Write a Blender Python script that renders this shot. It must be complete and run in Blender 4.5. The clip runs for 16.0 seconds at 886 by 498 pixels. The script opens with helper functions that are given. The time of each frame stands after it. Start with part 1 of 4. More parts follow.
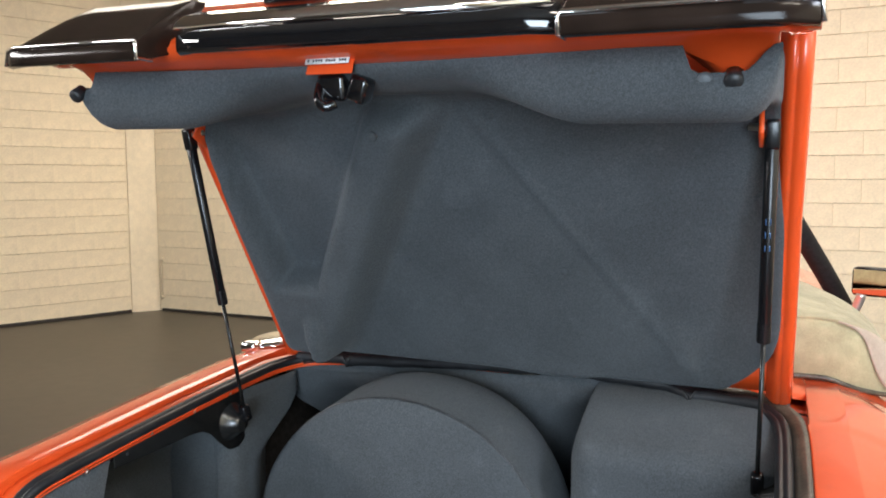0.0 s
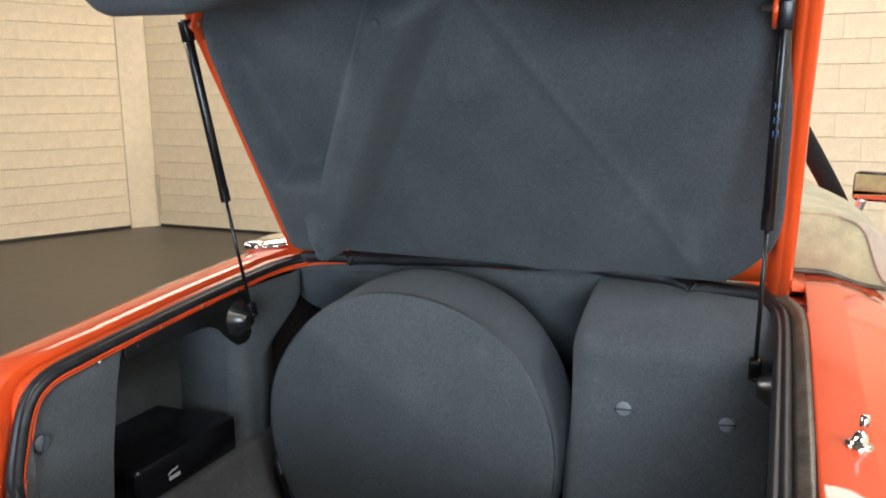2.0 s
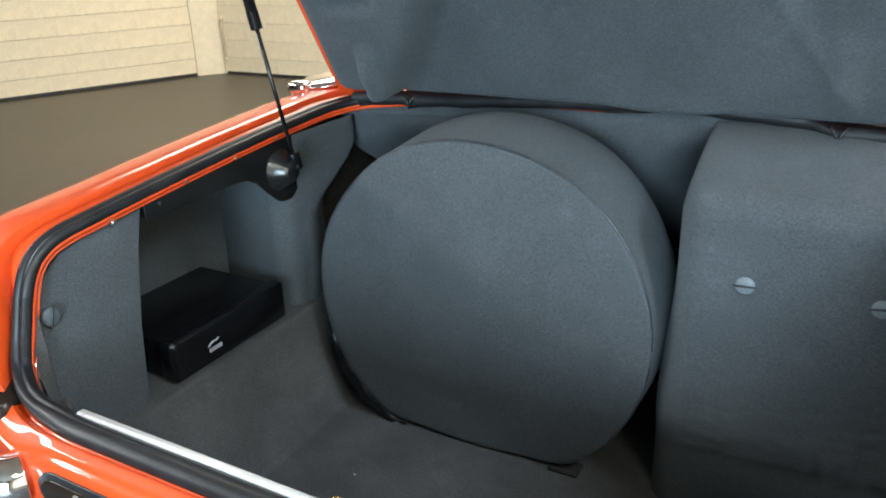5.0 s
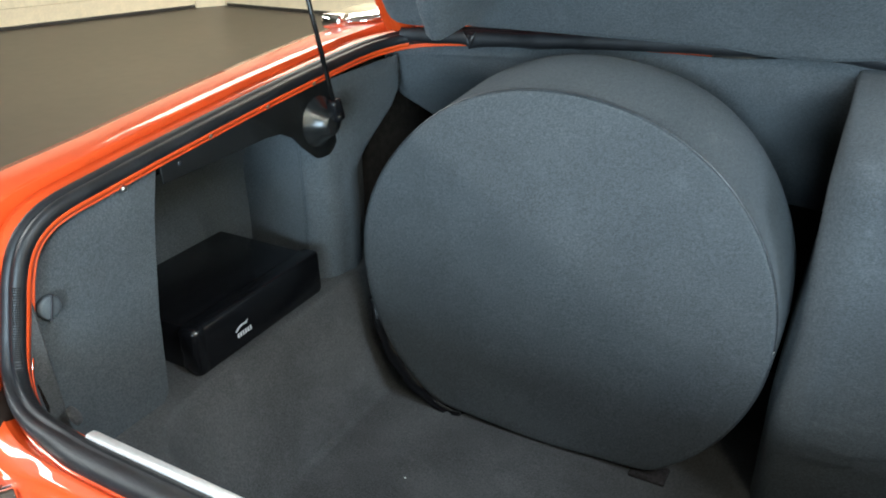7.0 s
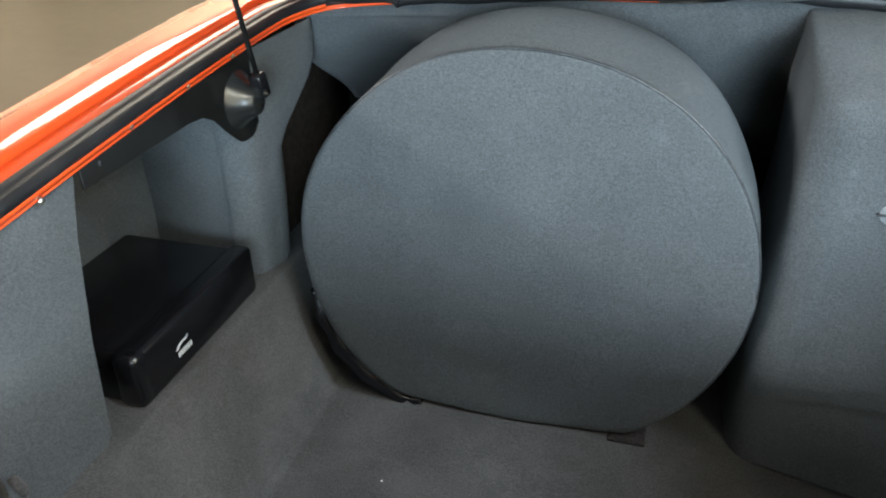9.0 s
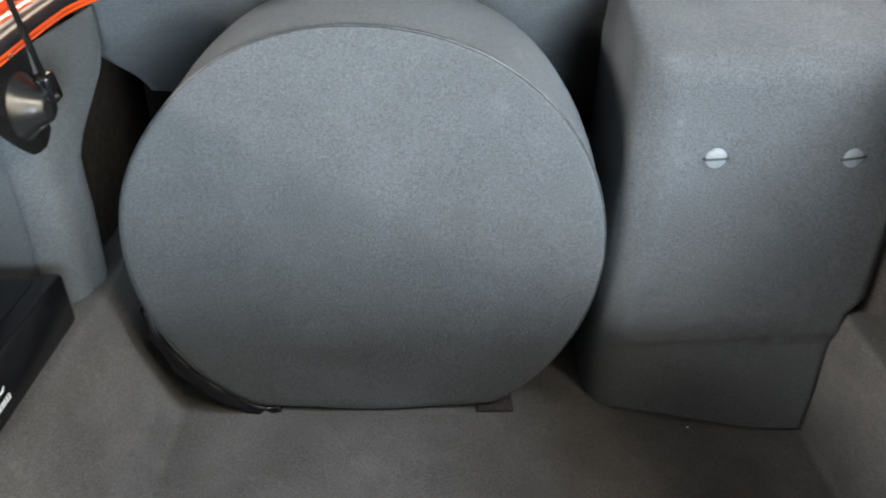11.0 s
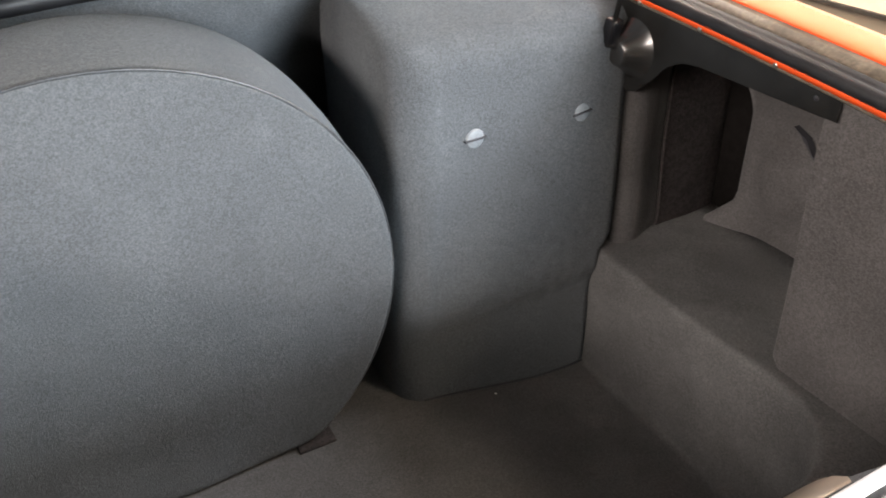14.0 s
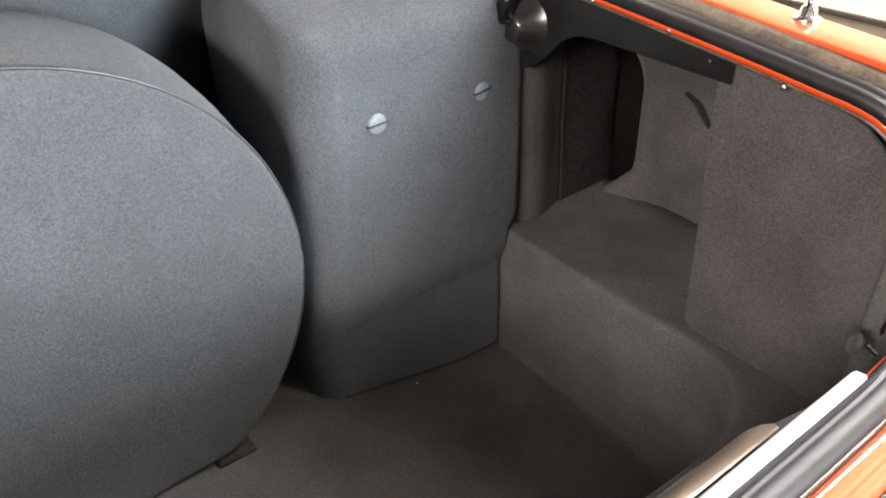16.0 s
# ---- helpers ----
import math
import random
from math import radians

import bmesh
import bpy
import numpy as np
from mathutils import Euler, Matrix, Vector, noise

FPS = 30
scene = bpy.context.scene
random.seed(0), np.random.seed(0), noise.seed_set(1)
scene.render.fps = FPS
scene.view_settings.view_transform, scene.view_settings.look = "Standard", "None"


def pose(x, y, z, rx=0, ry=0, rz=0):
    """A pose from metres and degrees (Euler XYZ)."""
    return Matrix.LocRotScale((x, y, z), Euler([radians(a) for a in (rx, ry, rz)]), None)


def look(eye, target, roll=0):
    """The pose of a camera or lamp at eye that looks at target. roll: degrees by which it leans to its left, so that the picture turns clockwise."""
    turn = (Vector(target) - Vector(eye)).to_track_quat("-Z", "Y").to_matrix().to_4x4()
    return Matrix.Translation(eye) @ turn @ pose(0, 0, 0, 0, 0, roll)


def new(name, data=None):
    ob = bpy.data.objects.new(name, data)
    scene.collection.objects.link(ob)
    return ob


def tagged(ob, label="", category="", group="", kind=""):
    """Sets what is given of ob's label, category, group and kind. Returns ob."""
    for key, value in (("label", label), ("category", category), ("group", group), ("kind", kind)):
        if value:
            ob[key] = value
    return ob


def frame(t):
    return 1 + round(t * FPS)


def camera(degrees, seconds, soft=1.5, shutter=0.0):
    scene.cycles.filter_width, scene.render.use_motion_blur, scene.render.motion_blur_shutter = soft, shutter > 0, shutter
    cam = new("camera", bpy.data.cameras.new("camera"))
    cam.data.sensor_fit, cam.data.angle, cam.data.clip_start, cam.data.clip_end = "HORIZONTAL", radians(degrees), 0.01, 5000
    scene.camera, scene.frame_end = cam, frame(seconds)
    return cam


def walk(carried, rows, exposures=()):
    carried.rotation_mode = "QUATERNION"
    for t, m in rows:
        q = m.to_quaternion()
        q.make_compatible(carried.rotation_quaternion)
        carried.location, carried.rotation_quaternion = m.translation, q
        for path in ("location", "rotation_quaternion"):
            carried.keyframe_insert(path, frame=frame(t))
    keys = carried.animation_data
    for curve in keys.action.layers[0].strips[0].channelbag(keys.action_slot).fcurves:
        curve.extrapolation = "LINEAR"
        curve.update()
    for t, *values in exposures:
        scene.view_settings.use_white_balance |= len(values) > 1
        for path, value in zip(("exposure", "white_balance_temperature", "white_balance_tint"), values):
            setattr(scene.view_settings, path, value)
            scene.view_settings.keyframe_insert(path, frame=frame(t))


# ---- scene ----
cam = camera(60.1, 16.0, soft=1.8, shutter=0.5)
PATH = [
    (0, (0.578, -0.334, 1.54), (-0.225, 1.49, 1.364), -0.2),
    (0.5, (0.573, -0.336, 1.531), (-0.226, 1.484, 1.311), -0.3),
    (1, (0.571, -0.339, 1.517), (-0.225, 1.476, 1.248), -0.3),
    (1.5, (0.571, -0.344, 1.504), (-0.221, 1.464, 1.183), -0.4),
    (2, (0.568, -0.344, 1.49), (-0.218, 1.454, 1.104), -0.4),
    (2.5, (0.566, -0.337, 1.472), (-0.219, 1.446, 1.023), -0.4),
    (3, (0.558, -0.328, 1.452), (-0.227, 1.437, 0.936), -0.6),
    (3.5, (0.544, -0.296, 1.438), (-0.256, 1.443, 0.857), -0.9),
    (4, (0.516, -0.24, 1.423), (-0.315, 1.463, 0.782), -1.3),
    (4.5, (0.495, -0.166, 1.415), (-0.392, 1.486, 0.721), -1.8),
    (4.7, (0.478, -0.133, 1.415), (-0.427, 1.499, 0.696), -2.0),
    (7, (0.225, 0.062, 1.371), (-0.652, 1.62, 0.474), -1.1),
    (7.5, (0.157, 0.067, 1.365), (-0.635, 1.652, 0.438), -0.9),
    (8, (0.094, 0.07, 1.361), (-0.601, 1.686, 0.409), -1.2),
    (8.2, (0.07, 0.071, 1.354), (-0.583, 1.703, 0.4), -1.2),
    (10.3, (-0.036, 0.127, 1.343), (-0.221, 1.825, 0.302), -0.7),
    (10.5, (-0.054, 0.126, 1.336), (-0.166, 1.835, 0.304), -0.5),
    (11, (-0.052, 0.134, 1.339), (-0.049, 1.836, 0.287), -0.4),
    (11.5, (-0.054, 0.157, 1.34), (0.074, 1.843, 0.272), -0.6),
    (12, (-0.072, 0.167, 1.342), (0.199, 1.837, 0.275), -1.2),
    (12.5, (-0.096, 0.176, 1.341), (0.309, 1.821, 0.278), -1.4),
    (13, (-0.129, 0.201, 1.341), (0.426, 1.8, 0.276), -1.7),
    (13.5, (-0.159, 0.218, 1.341), (0.519, 1.767, 0.273), -1.7),
    (14, (-0.183, 0.231, 1.343), (0.602, 1.723, 0.267), -1.5),
    (14.5, (-0.202, 0.235, 1.338), (0.667, 1.681, 0.265), -1.4),
    (15, (-0.208, 0.243, 1.334), (0.727, 1.643, 0.255), -1.2),
    (15.5, (-0.205, 0.252, 1.331), (0.771, 1.616, 0.242), -1.3),
    (16, (-0.192, 0.257, 1.323), (0.811, 1.595, 0.226), -1.4),
]
EXPOSURES = [(0, -0.54, 6200, 13), (2, -0.50, 6200, 13), (3.2, -0.38, 6150, 10), (4.7, -0.12, 5850, 5), (6.8, 0.04, 5750, 3), (8.2, 0.21, 5950, 4), (10.3, 0.82, 6400, 11), (11.5, 0.92, 6550, 13), (13, 0.94, 6750, 16), (14.5, 0.87, 6900, 18), (16, 0.94, 6850, 18)]
walk(cam, [(t, look(eye, target, roll)) for t, eye, target, roll in PATH], EXPOSURES)

# ---- light: a closed garage lit by ceiling lamps ----
world = bpy.data.worlds.new("world")
scene.world = world
world.use_nodes = True
world.node_tree.nodes["Background"].inputs[0].default_value = (0.9, 0.82, 0.7, 1)
world.node_tree.nodes["Background"].inputs[1].default_value = 0.02


def area_lamp(name, eye, target, w, h, watts, colour):
    data = bpy.data.lights.new(name, "AREA")
    data.shape, data.size, data.size_y, data.energy, data.color = "RECTANGLE", w, h, watts, colour
    ob = new(name, data)
    ob.matrix_world = look(eye, target)
    return ob


WARM = (1.0, 0.88, 0.70)
COOL = (0.86, 0.93, 1.0)
area_lamp("ceiling_lamp", (-3.0, 4.9, 3.9), (-3.0, 4.91, 0), 3.8, 2.6, 275, WARM)
area_lamp("ceiling_lamp", (1.8, 4.0, 3.9), (1.8, 4.01, 0), 3.0, 1.2, 170, (1.0, 0.91, 0.78))
area_lamp("wall_lamp", (-3.7, -0.7, 2.65), (0.2, -0.2, 0.9), 2.6, 0.4, 150, (1.0, 0.95, 0.88))
# cooler tube beside the back of the car
area_lamp("ceiling_lamp", (3.40, -0.35, 3.9), (3.39, -0.34, 0), 0.5, 2.4, 230, COOL)
area_lamp("ceiling_lamp", (2.3, -1.5, 3.9), (2.3, -1.49, 0), 1.2, 0.5, 60, WARM)
# daylight from the open garage door behind the car
area_lamp("door_daylight", (1.5, -5.0, 1.50), (0.1, 0.6, 1.2), 3.2, 2.9, 640, (0.79, 0.94, 1.03))

# ---- materials ----
def material(name, colour, rough=0.5, metal=0.0, fine=0.0, fine_scale=600.0, wide=0.0, wide_scale=4.0, bump=0.0, bump_scale=0.0,
             coat=0.0, sheen=0.0, tone=None, mid=0.0, mid_scale=60.0, island=0.0, smudge=0.0, spec=0.5, sheen_tint=(0.90, 0.96, 1.0)):
    """A Principled material with colour variation at a fine, a middle and a wide scale, and relief."""
    m = bpy.data.materials.new(name)
    m.use_nodes = True
    nt = m.node_tree
    b = nt.nodes["Principled BSDF"]
    b.inputs["Roughness"].default_value, b.inputs["Metallic"].default_value = rough, metal
    b.inputs["Coat Weight"].default_value, b.inputs["Coat Roughness"].default_value = coat, 0.04
    b.inputs["Specular IOR Level"].default_value = spec
    if sheen:
        b.inputs["Sheen Weight"].default_value, b.inputs["Sheen Roughness"].default_value = sheen, 0.5
    co = nt.nodes.new("ShaderNodeTexCoord").outputs["Object"]

    def noise_tex(scale, detail=3.0):
        n = nt.nodes.new("ShaderNodeTexNoise")
        n.inputs["Scale"].default_value, n.inputs["Detail"].default_value = scale, detail
        nt.links.new(co, n.inputs["Vector"])
        return n.outputs["Fac"]

    def spread(fac, amount):
        r = nt.nodes.new("ShaderNodeMapRange")
        r.inputs["From Min"].default_value, r.inputs["From Max"].default_value = 0.36, 0.64
        r.inputs["To Min"].default_value, r.inputs["To Max"].default_value = 1 - amount, 1 + amount
        nt.links.new(fac, r.inputs["Value"])
        return r.outputs["Result"]

    value = None
    for amount, scale in ((fine, fine_scale), (mid, mid_scale), (wide, wide_scale)):
        if amount:
            one = spread(noise_tex(scale), amount)
            if value is None:
                value = one
            else:
                mul = nt.nodes.new("ShaderNodeMath")
                mul.operation = "MULTIPLY"
                nt.links.new(value, mul.inputs[0]), nt.links.new(one, mul.inputs[1])
                value = mul.outputs[0]
    if smudge:
        for scale, low, high in ((11.0, 0.62, 0.72), (46.0, 0.66, 0.74)):
            r = nt.nodes.new("ShaderNodeMapRange")
            r.inputs["From Min"].default_value, r.inputs["From Max"].default_value = low, high
            r.inputs["To Min"].default_value, r.inputs["To Max"].default_value = 1.0, 1.0 + smudge
            nt.links.new(noise_tex(scale, 5.0), r.inputs["Value"])
            mul = nt.nodes.new("ShaderNodeMath")
            mul.operation = "MULTIPLY"
            nt.links.new(value, mul.inputs[0]), nt.links.new(r.outputs["Result"], mul.inputs[1])
            value = mul.outputs[0]
    if island:
        info = nt.nodes.new("ShaderNodeObjectInfo")
        r = nt.nodes.new("ShaderNodeMapRange")
        r.inputs["To Min"].default_value, r.inputs["To Max"].default_value = 1 - island, 1 + island
        nt.links.new(info.outputs["Random"], r.inputs["Value"])
        mul = nt.nodes.new("ShaderNodeMath")
        mul.operation = "MULTIPLY"
        nt.links.new(value, mul.inputs[0]), nt.links.new(r.outputs["Result"], mul.inputs[1])
        value = mul.outputs[0]
    if sheen and value is not None:
        mul = nt.nodes.new("ShaderNodeMath")
        mul.operation = "MULTIPLY"
        mul.inputs[1].default_value = sheen
        nt.links.new(value, mul.inputs[0]), nt.links.new(mul.outputs[0], b.inputs["Sheen Weight"])
        b.inputs["Sheen Tint"].default_value = (*sheen_tint, 1)
    if value is None:
        b.inputs["Base Color"].default_value = (*colour, 1)
    else:
        scale = nt.nodes.new("ShaderNodeVectorMath")
        scale.operation = "SCALE"
        scale.inputs[0].default_value = colour
        nt.links.new(value, scale.inputs["Scale"])
        out = scale.outputs["Vector"]
        if tone:
            mix = nt.nodes.new("ShaderNodeMix")
            mix.data_type = "RGBA"
            mix.blend_type = "MULTIPLY"
            mix.inputs["B"].default_value = (*tone, 1)
            n = noise_tex(2.3, 4.0)
            r = nt.nodes.new("ShaderNodeMapRange")
            r.inputs["From Min"].default_value, r.inputs["From Max"].default_value = 0.42, 0.62
            nt.links.new(n, r.inputs["Value"]), nt.links.new(r.outputs["Result"], mix.inputs["Factor"])
            nt.links.new(out, mix.inputs["A"])
            out = mix.outputs["Result"]
        nt.links.new(out, b.inputs["Base Color"])
    if bump:
        n = nt.nodes.new("ShaderNodeBump")
        n.inputs["Strength"].default_value, n.inputs["Distance"].default_value = bump, 0.003
        nt.links.new(noise_tex(bump_scale or fine_scale, 4.0), n.inputs["Height"])
        nt.links.new(n.outputs["Normal"], b.inputs["Normal"])
    return m


CARPET = material("carpet", (0.081, 0.089, 0.096), 0.95, fine=0.14, fine_scale=500, mid=0.10, mid_scale=250, wide=0.07, wide_scale=7, bump=0.38, bump_scale=420, smudge=0.13, sheen=0.10, spec=0.05)
CARPET_DARK = material("dark carpet", (0.075, 0.072, 0.072), 0.95, fine=0.16, fine_scale=500, mid=0.11, mid_scale=250, wide=0.14, wide_scale=8, bump=0.38, bump_scale=420, smudge=0.14, sheen=0.10, spec=0.05, sheen_tint=(1.0, 0.985, 0.985))
FLOOR_CARPET = material("floor carpet", (0.086, 0.086, 0.086), 0.95, fine=0.16, fine_scale=500, mid=0.11, mid_scale=250, wide=0.14, wide_scale=8, bump=0.38, bump_scale=420, smudge=0.14, sheen=0.06, spec=0.05, sheen_tint=(0.97, 0.97, 0.98))
SEAM = material("dark seam", (0.040, 0.044, 0.048), 0.38, fine=0.3, fine_scale=300, mid=0.2)
PAINT = material("orange paint", (0.78, 0.085, 0.012), 0.5, coat=1.0, spec=0.3, wide=0.04, wide_scale=3, mid=0.03, mid_scale=30)
RUBBER = material("black rubber", (0.018, 0.019, 0.021), 0.42, fine=0.2, fine_scale=300, mid=0.25, mid_scale=40, bump=0.15, bump_scale=300)
SEALRUBBER = material("glossy seal rubber", (0.014, 0.0145, 0.0165), 0.46, fine=0.15, fine_scale=300, mid=0.3, mid_scale=30, bump=0.05, bump_scale=200)
RIBS = material("dull rubber", (0.016, 0.016, 0.017), 0.7, fine=0.2, fine_scale=300, mid=0.2, spec=0.25)
GUTTER = material("tan gutter", (0.095, 0.078, 0.058), 0.32, fine=0.25, fine_scale=200, mid=0.3, mid_scale=25, bump=0.1)
GLOSS = material("gloss black", (0.006, 0.006, 0.007), 0.06, coat=1.0, mid=0.2, mid_scale=80)
PLASTIC = material("black plastic", (0.006, 0.006, 0.007), 0.25, fine=0.2, fine_scale=500, mid=0.2, bump=0.06, bump_scale=500)
CONE_BLACK = material("glossy black cone", (0.014, 0.014, 0.0135), 0.26, fine=0.1, fine_scale=300, mid=0.15, mid_scale=20, bump=0.03, spec=1.0)
SATIN = material("satin black metal", (0.011, 0.011, 0.0105), 0.27, metal=0.0, fine=0.15, fine_scale=300, mid=0.2, mid_scale=20, bump=0.05)
CHROME = material("chrome", (0.85, 0.85, 0.86), 0.07, metal=1.0, mid=0.06, mid_scale=70)
ALUMINIUM = material("aluminium", (0.82, 0.81, 0.80), 0.3, metal=0.9, fine=0.05, fine_scale=300, mid=0.06, mid_scale=30)
BRUSHED = material("brushed pale metal", (0.85, 0.85, 0.85), 0.42, metal=0.35, fine=0.05, fine_scale=400, mid=0.05, mid_scale=30)
BRASS = material("plated brass", (0.62, 0.52, 0.28), 0.25, metal=1.0, mid=0.15, mid_scale=90)
BRONZE = material("bronze plate", (0.34, 0.27, 0.21), 0.35, metal=0.6, mid=0.1, mid_scale=20)
WALLPAINT = material("cream wall paint", (0.83, 0.71, 0.51), 0.6, fine=0.05, fine_scale=90, wide=0.07, wide_scale=1.2, mid=0.04, mid_scale=14, bump=0.25, bump_scale=120, island=0.014)
MORTAR = material("cream joint paint", (0.66, 0.56, 0.40), 0.8, fine=0.15, fine_scale=80, wide=0.15, wide_scale=2, bump=0.3)
SKIRT = material("black skirting paint", (0.03, 0.027, 0.024), 0.5, fine=0.2, fine_scale=60, mid=0.2, mid_scale=9, bump=0.1)
CONCRETE = material("dark painted floor", (0.052, 0.044, 0.034), 0.4, fine=0.12, fine_scale=140, mid=0.10, mid_scale=9, wide=0.10, wide_scale=0.9, bump=0.08, bump_scale=60)
PLASTER = material("grey-brown ceiling boards", (0.20, 0.18, 0.15), 0.8, fine=0.05, fine_scale=60, wide=0.06, wide_scale=1)
SHUTTER = material("dull grey-brown boards", (0.16, 0.145, 0.125), 0.7, fine=0.1, fine_scale=60, wide=0.1, wide_scale=1)
# hood cloth made paler and pinker for the light on the cover's end
CLOTH_LIT = material("hood cloth paled for its light", (0.47, 0.385, 0.30), 0.75, fine=0.12, fine_scale=700, mid=0.12, mid_scale=25, wide=0.12, wide_scale=9, bump=0.25, bump_scale=500)
CLOTH = material("beige hood cloth", (0.41, 0.365, 0.215), 0.8, fine=0.2, fine_scale=700, mid=0.10, mid_scale=30, wide=0.12, wide_scale=6, bump=0.3, bump_scale=700, sheen=0.2)
# near-black: the shade of the gaps is put into this colour
VOID_SHADE = material("near-black for gap shade", (0.0075, 0.0066, 0.0062), 0.95, fine=0.2, fine_scale=300, mid=0.15, bump=0.2, spec=0.02)
# recess carpet with shade in its colour; also the brown of the chock
SHADE_BROWN = material("shaded carpet and brown board", (0.036, 0.032, 0.032), 0.95, fine=0.25, fine_scale=400, mid=0.2, mid_scale=120, wide=0.15, wide_scale=9, bump=0.4, bump_scale=350, spec=0.05)
# carpet colour darkened to hold the shade beside the wheel
GAP_SHADE = material("carpet darkened for gap shade", (0.026, 0.021, 0.017), 0.95, fine=0.2, fine_scale=400, mid=0.2, mid_scale=60, bump=0.3, spec=0.1)
GREYPLASTIC = material("grey plastic", (0.17, 0.19, 0.205), 0.45, fine=0.1, fine_scale=300, mid=0.1, bump=0.05)
DULLGREY = material("dull grey plastic", (0.095, 0.108, 0.118), 0.5, fine=0.1, fine_scale=300, mid=0.1)
WHITE = material("white label", (0.8, 0.8, 0.78), 0.5, mid=0.05)
INK = material("black print", (0.03, 0.03, 0.035), 0.5, mid=0.1)
SILVERPRINT = material("silver print", (0.75, 0.76, 0.78), 0.4, mid=0.1)
BLUEPRINT = material("blue print", (0.04, 0.11, 0.26), 0.5, mid=0.1)
STEEL = material("zinc plated steel", (0.6, 0.58, 0.52), 0.3, metal=1.0, mid=0.15)
MIRROR = material("mirror glass", (0.92, 0.92, 0.92), 0.02, metal=1.0)
SMOKED = material("smoked lamp lens", (0.020, 0.013, 0.010), 0.14, mid=0.2, mid_scale=20, spec=0.22)


# ---- building helpers ----
def V(x, y, z):
    return Vector((x, y, z))


def smooth01(v, a, b):
    t = min(1.0, max(0.0, (v - a) / (b - a)))
    return t * t * (3 - 2 * t)


def lerp(a, b, t):
    return a + (b - a) * t


def part(name, bm, mat, parent=None, label="", smooth=True, solid=0.0, bevel=0.0, offset=0.0, kind=""):
    """Links a bmesh as one mesh object."""
    bmesh.ops.recalc_face_normals(bm, faces=bm.faces[:])
    me = bpy.data.meshes.new(name)
    bm.to_mesh(me)
    bm.free()
    me.materials.append(mat)
    ob = new(name, me)
    if smooth:
        for p in me.polygons:
            p.use_smooth = True
    if parent is not None:
        ob.parent = parent
    if solid:
        md = ob.modifiers.new("thick", "SOLIDIFY")
        md.thickness, md.offset = solid, offset
    if bevel:
        md = ob.modifiers.new("round", "BEVEL")
        md.width, md.segments, md.limit_method, md.angle_limit = bevel, 3, "ANGLE", radians(35)
    if label or kind:
        tagged(ob, label, kind=kind)
    return ob


def thing(name, label, category, group="", kind=""):
    return tagged(new(name), label, category, group, kind)


def loft(rows, closed=False, ring=False, bm=None):
    """A skin over rows of points; closed: each row is a ring; ring: the last row meets the first."""
    bm = bm or bmesh.new()
    vs = [[bm.verts.new(p) for p in row] for row in rows]
    n = len(rows[0])
    for a in range(len(rows) if ring else len(rows) - 1):
        r0, r1 = vs[a], vs[(a + 1) % len(vs)]
        for b in range(n if closed else n - 1):
            c = (b + 1) % n
            bm.faces.new((r0[b], r0[c], r1[c], r1[b]))
    return bm


def tube(points, radius, sides=12, bm=None, taper=None):
    """A round bar along points, with closed ends."""
    bm = bm or bmesh.new()
    rows = []
    pts = [Vector(p) for p in points]
    for i, p in enumerate(pts):
        d = (pts[min(i + 1, len(pts) - 1)] - pts[max(i - 1, 0)]).normalized()
        side = d.orthogonal().normalized() if i == 0 else (side - d * side.dot(d)).normalized()
        up = d.cross(side)
        r = taper[i] if taper else radius
        rows.append([bm.verts.new(p + r * (math.cos(a) * side + math.sin(a) * up)) for a in (2 * math.pi * k / sides for k in range(sides))])
    for r0, r1 in zip(rows, rows[1:]):
        for b in range(sides):
            bm.faces.new((r0[b], r0[(b + 1) % sides], r1[(b + 1) % sides], r1[b]))
    bm.faces.new(rows[0]), bm.faces.new(rows[-1][::-1])
    return bm


def spun(profile, axis_at, axis, sides=32, bm=None):
    """A turned body: profile of (distance along the axis, radius)."""
    axis = Vector(axis).normalized()
    pts = [Vector(axis_at) + axis * h for h, r in profile]
    bm = bm or bmesh.new()
    side = axis.orthogonal().normalized()
    up = axis.cross(side)
    rows = [[bm.verts.new(p + r * (math.cos(2 * math.pi * k / sides) * side + math.sin(2 * math.pi * k / sides) * up)) for k in range(sides)] for p, (h, r) in zip(pts, profile)]
    for r0, r1 in zip(rows, rows[1:]):
        for b in range(sides):
            bm.faces.new((r0[b], r0[(b + 1) % sides], r1[(b + 1) % sides], r1[b]))
    bm.faces.new(rows[0]), bm.faces.new(rows[-1][::-1])
    return bm


def block(lo, hi, bm=None, m=None, bev=0.0):
    """A box between two corners, bevelled, laid down by the matrix m."""
    own = bmesh.new()
    bmesh.ops.create_cube(own, size=1)
    lo, hi = Vector(lo), Vector(hi)
    for v in own.verts:
        v.co = Vector([(a + b) / 2 + (b - a) * c for a, b, c in zip(lo, hi, v.co)])
    if bev:
        bmesh.ops.bevel(own, geom=own.edges[:], offset=bev, segments=2, affect="EDGES", profile=0.5)
    if m is not None:
        own.transform(m)
    if bm is None:
        return own
    me = bpy.data.meshes.new("scratch")
    own.to_mesh(me)
    own.free()
    bm.from_mesh(me)
    bpy.data.meshes.remove(me)
    return bm


def plate(outline, thick, to_world):
    """A flat plate from an outline in its own plane: to_world(u, v, w)."""
    bm = bmesh.new()
    a = [bm.verts.new(to_world(u, v, 0)) for u, v in outline]
    b = [bm.verts.new(to_world(u, v, thick)) for u, v in outline]
    bm.faces.new(a), bm.faces.new(b[::-1])
    for i in range(len(a)):
        j = (i + 1) % len(a)
        bm.faces.new((a[j], a[i], b[i], b[j]))
    return bm


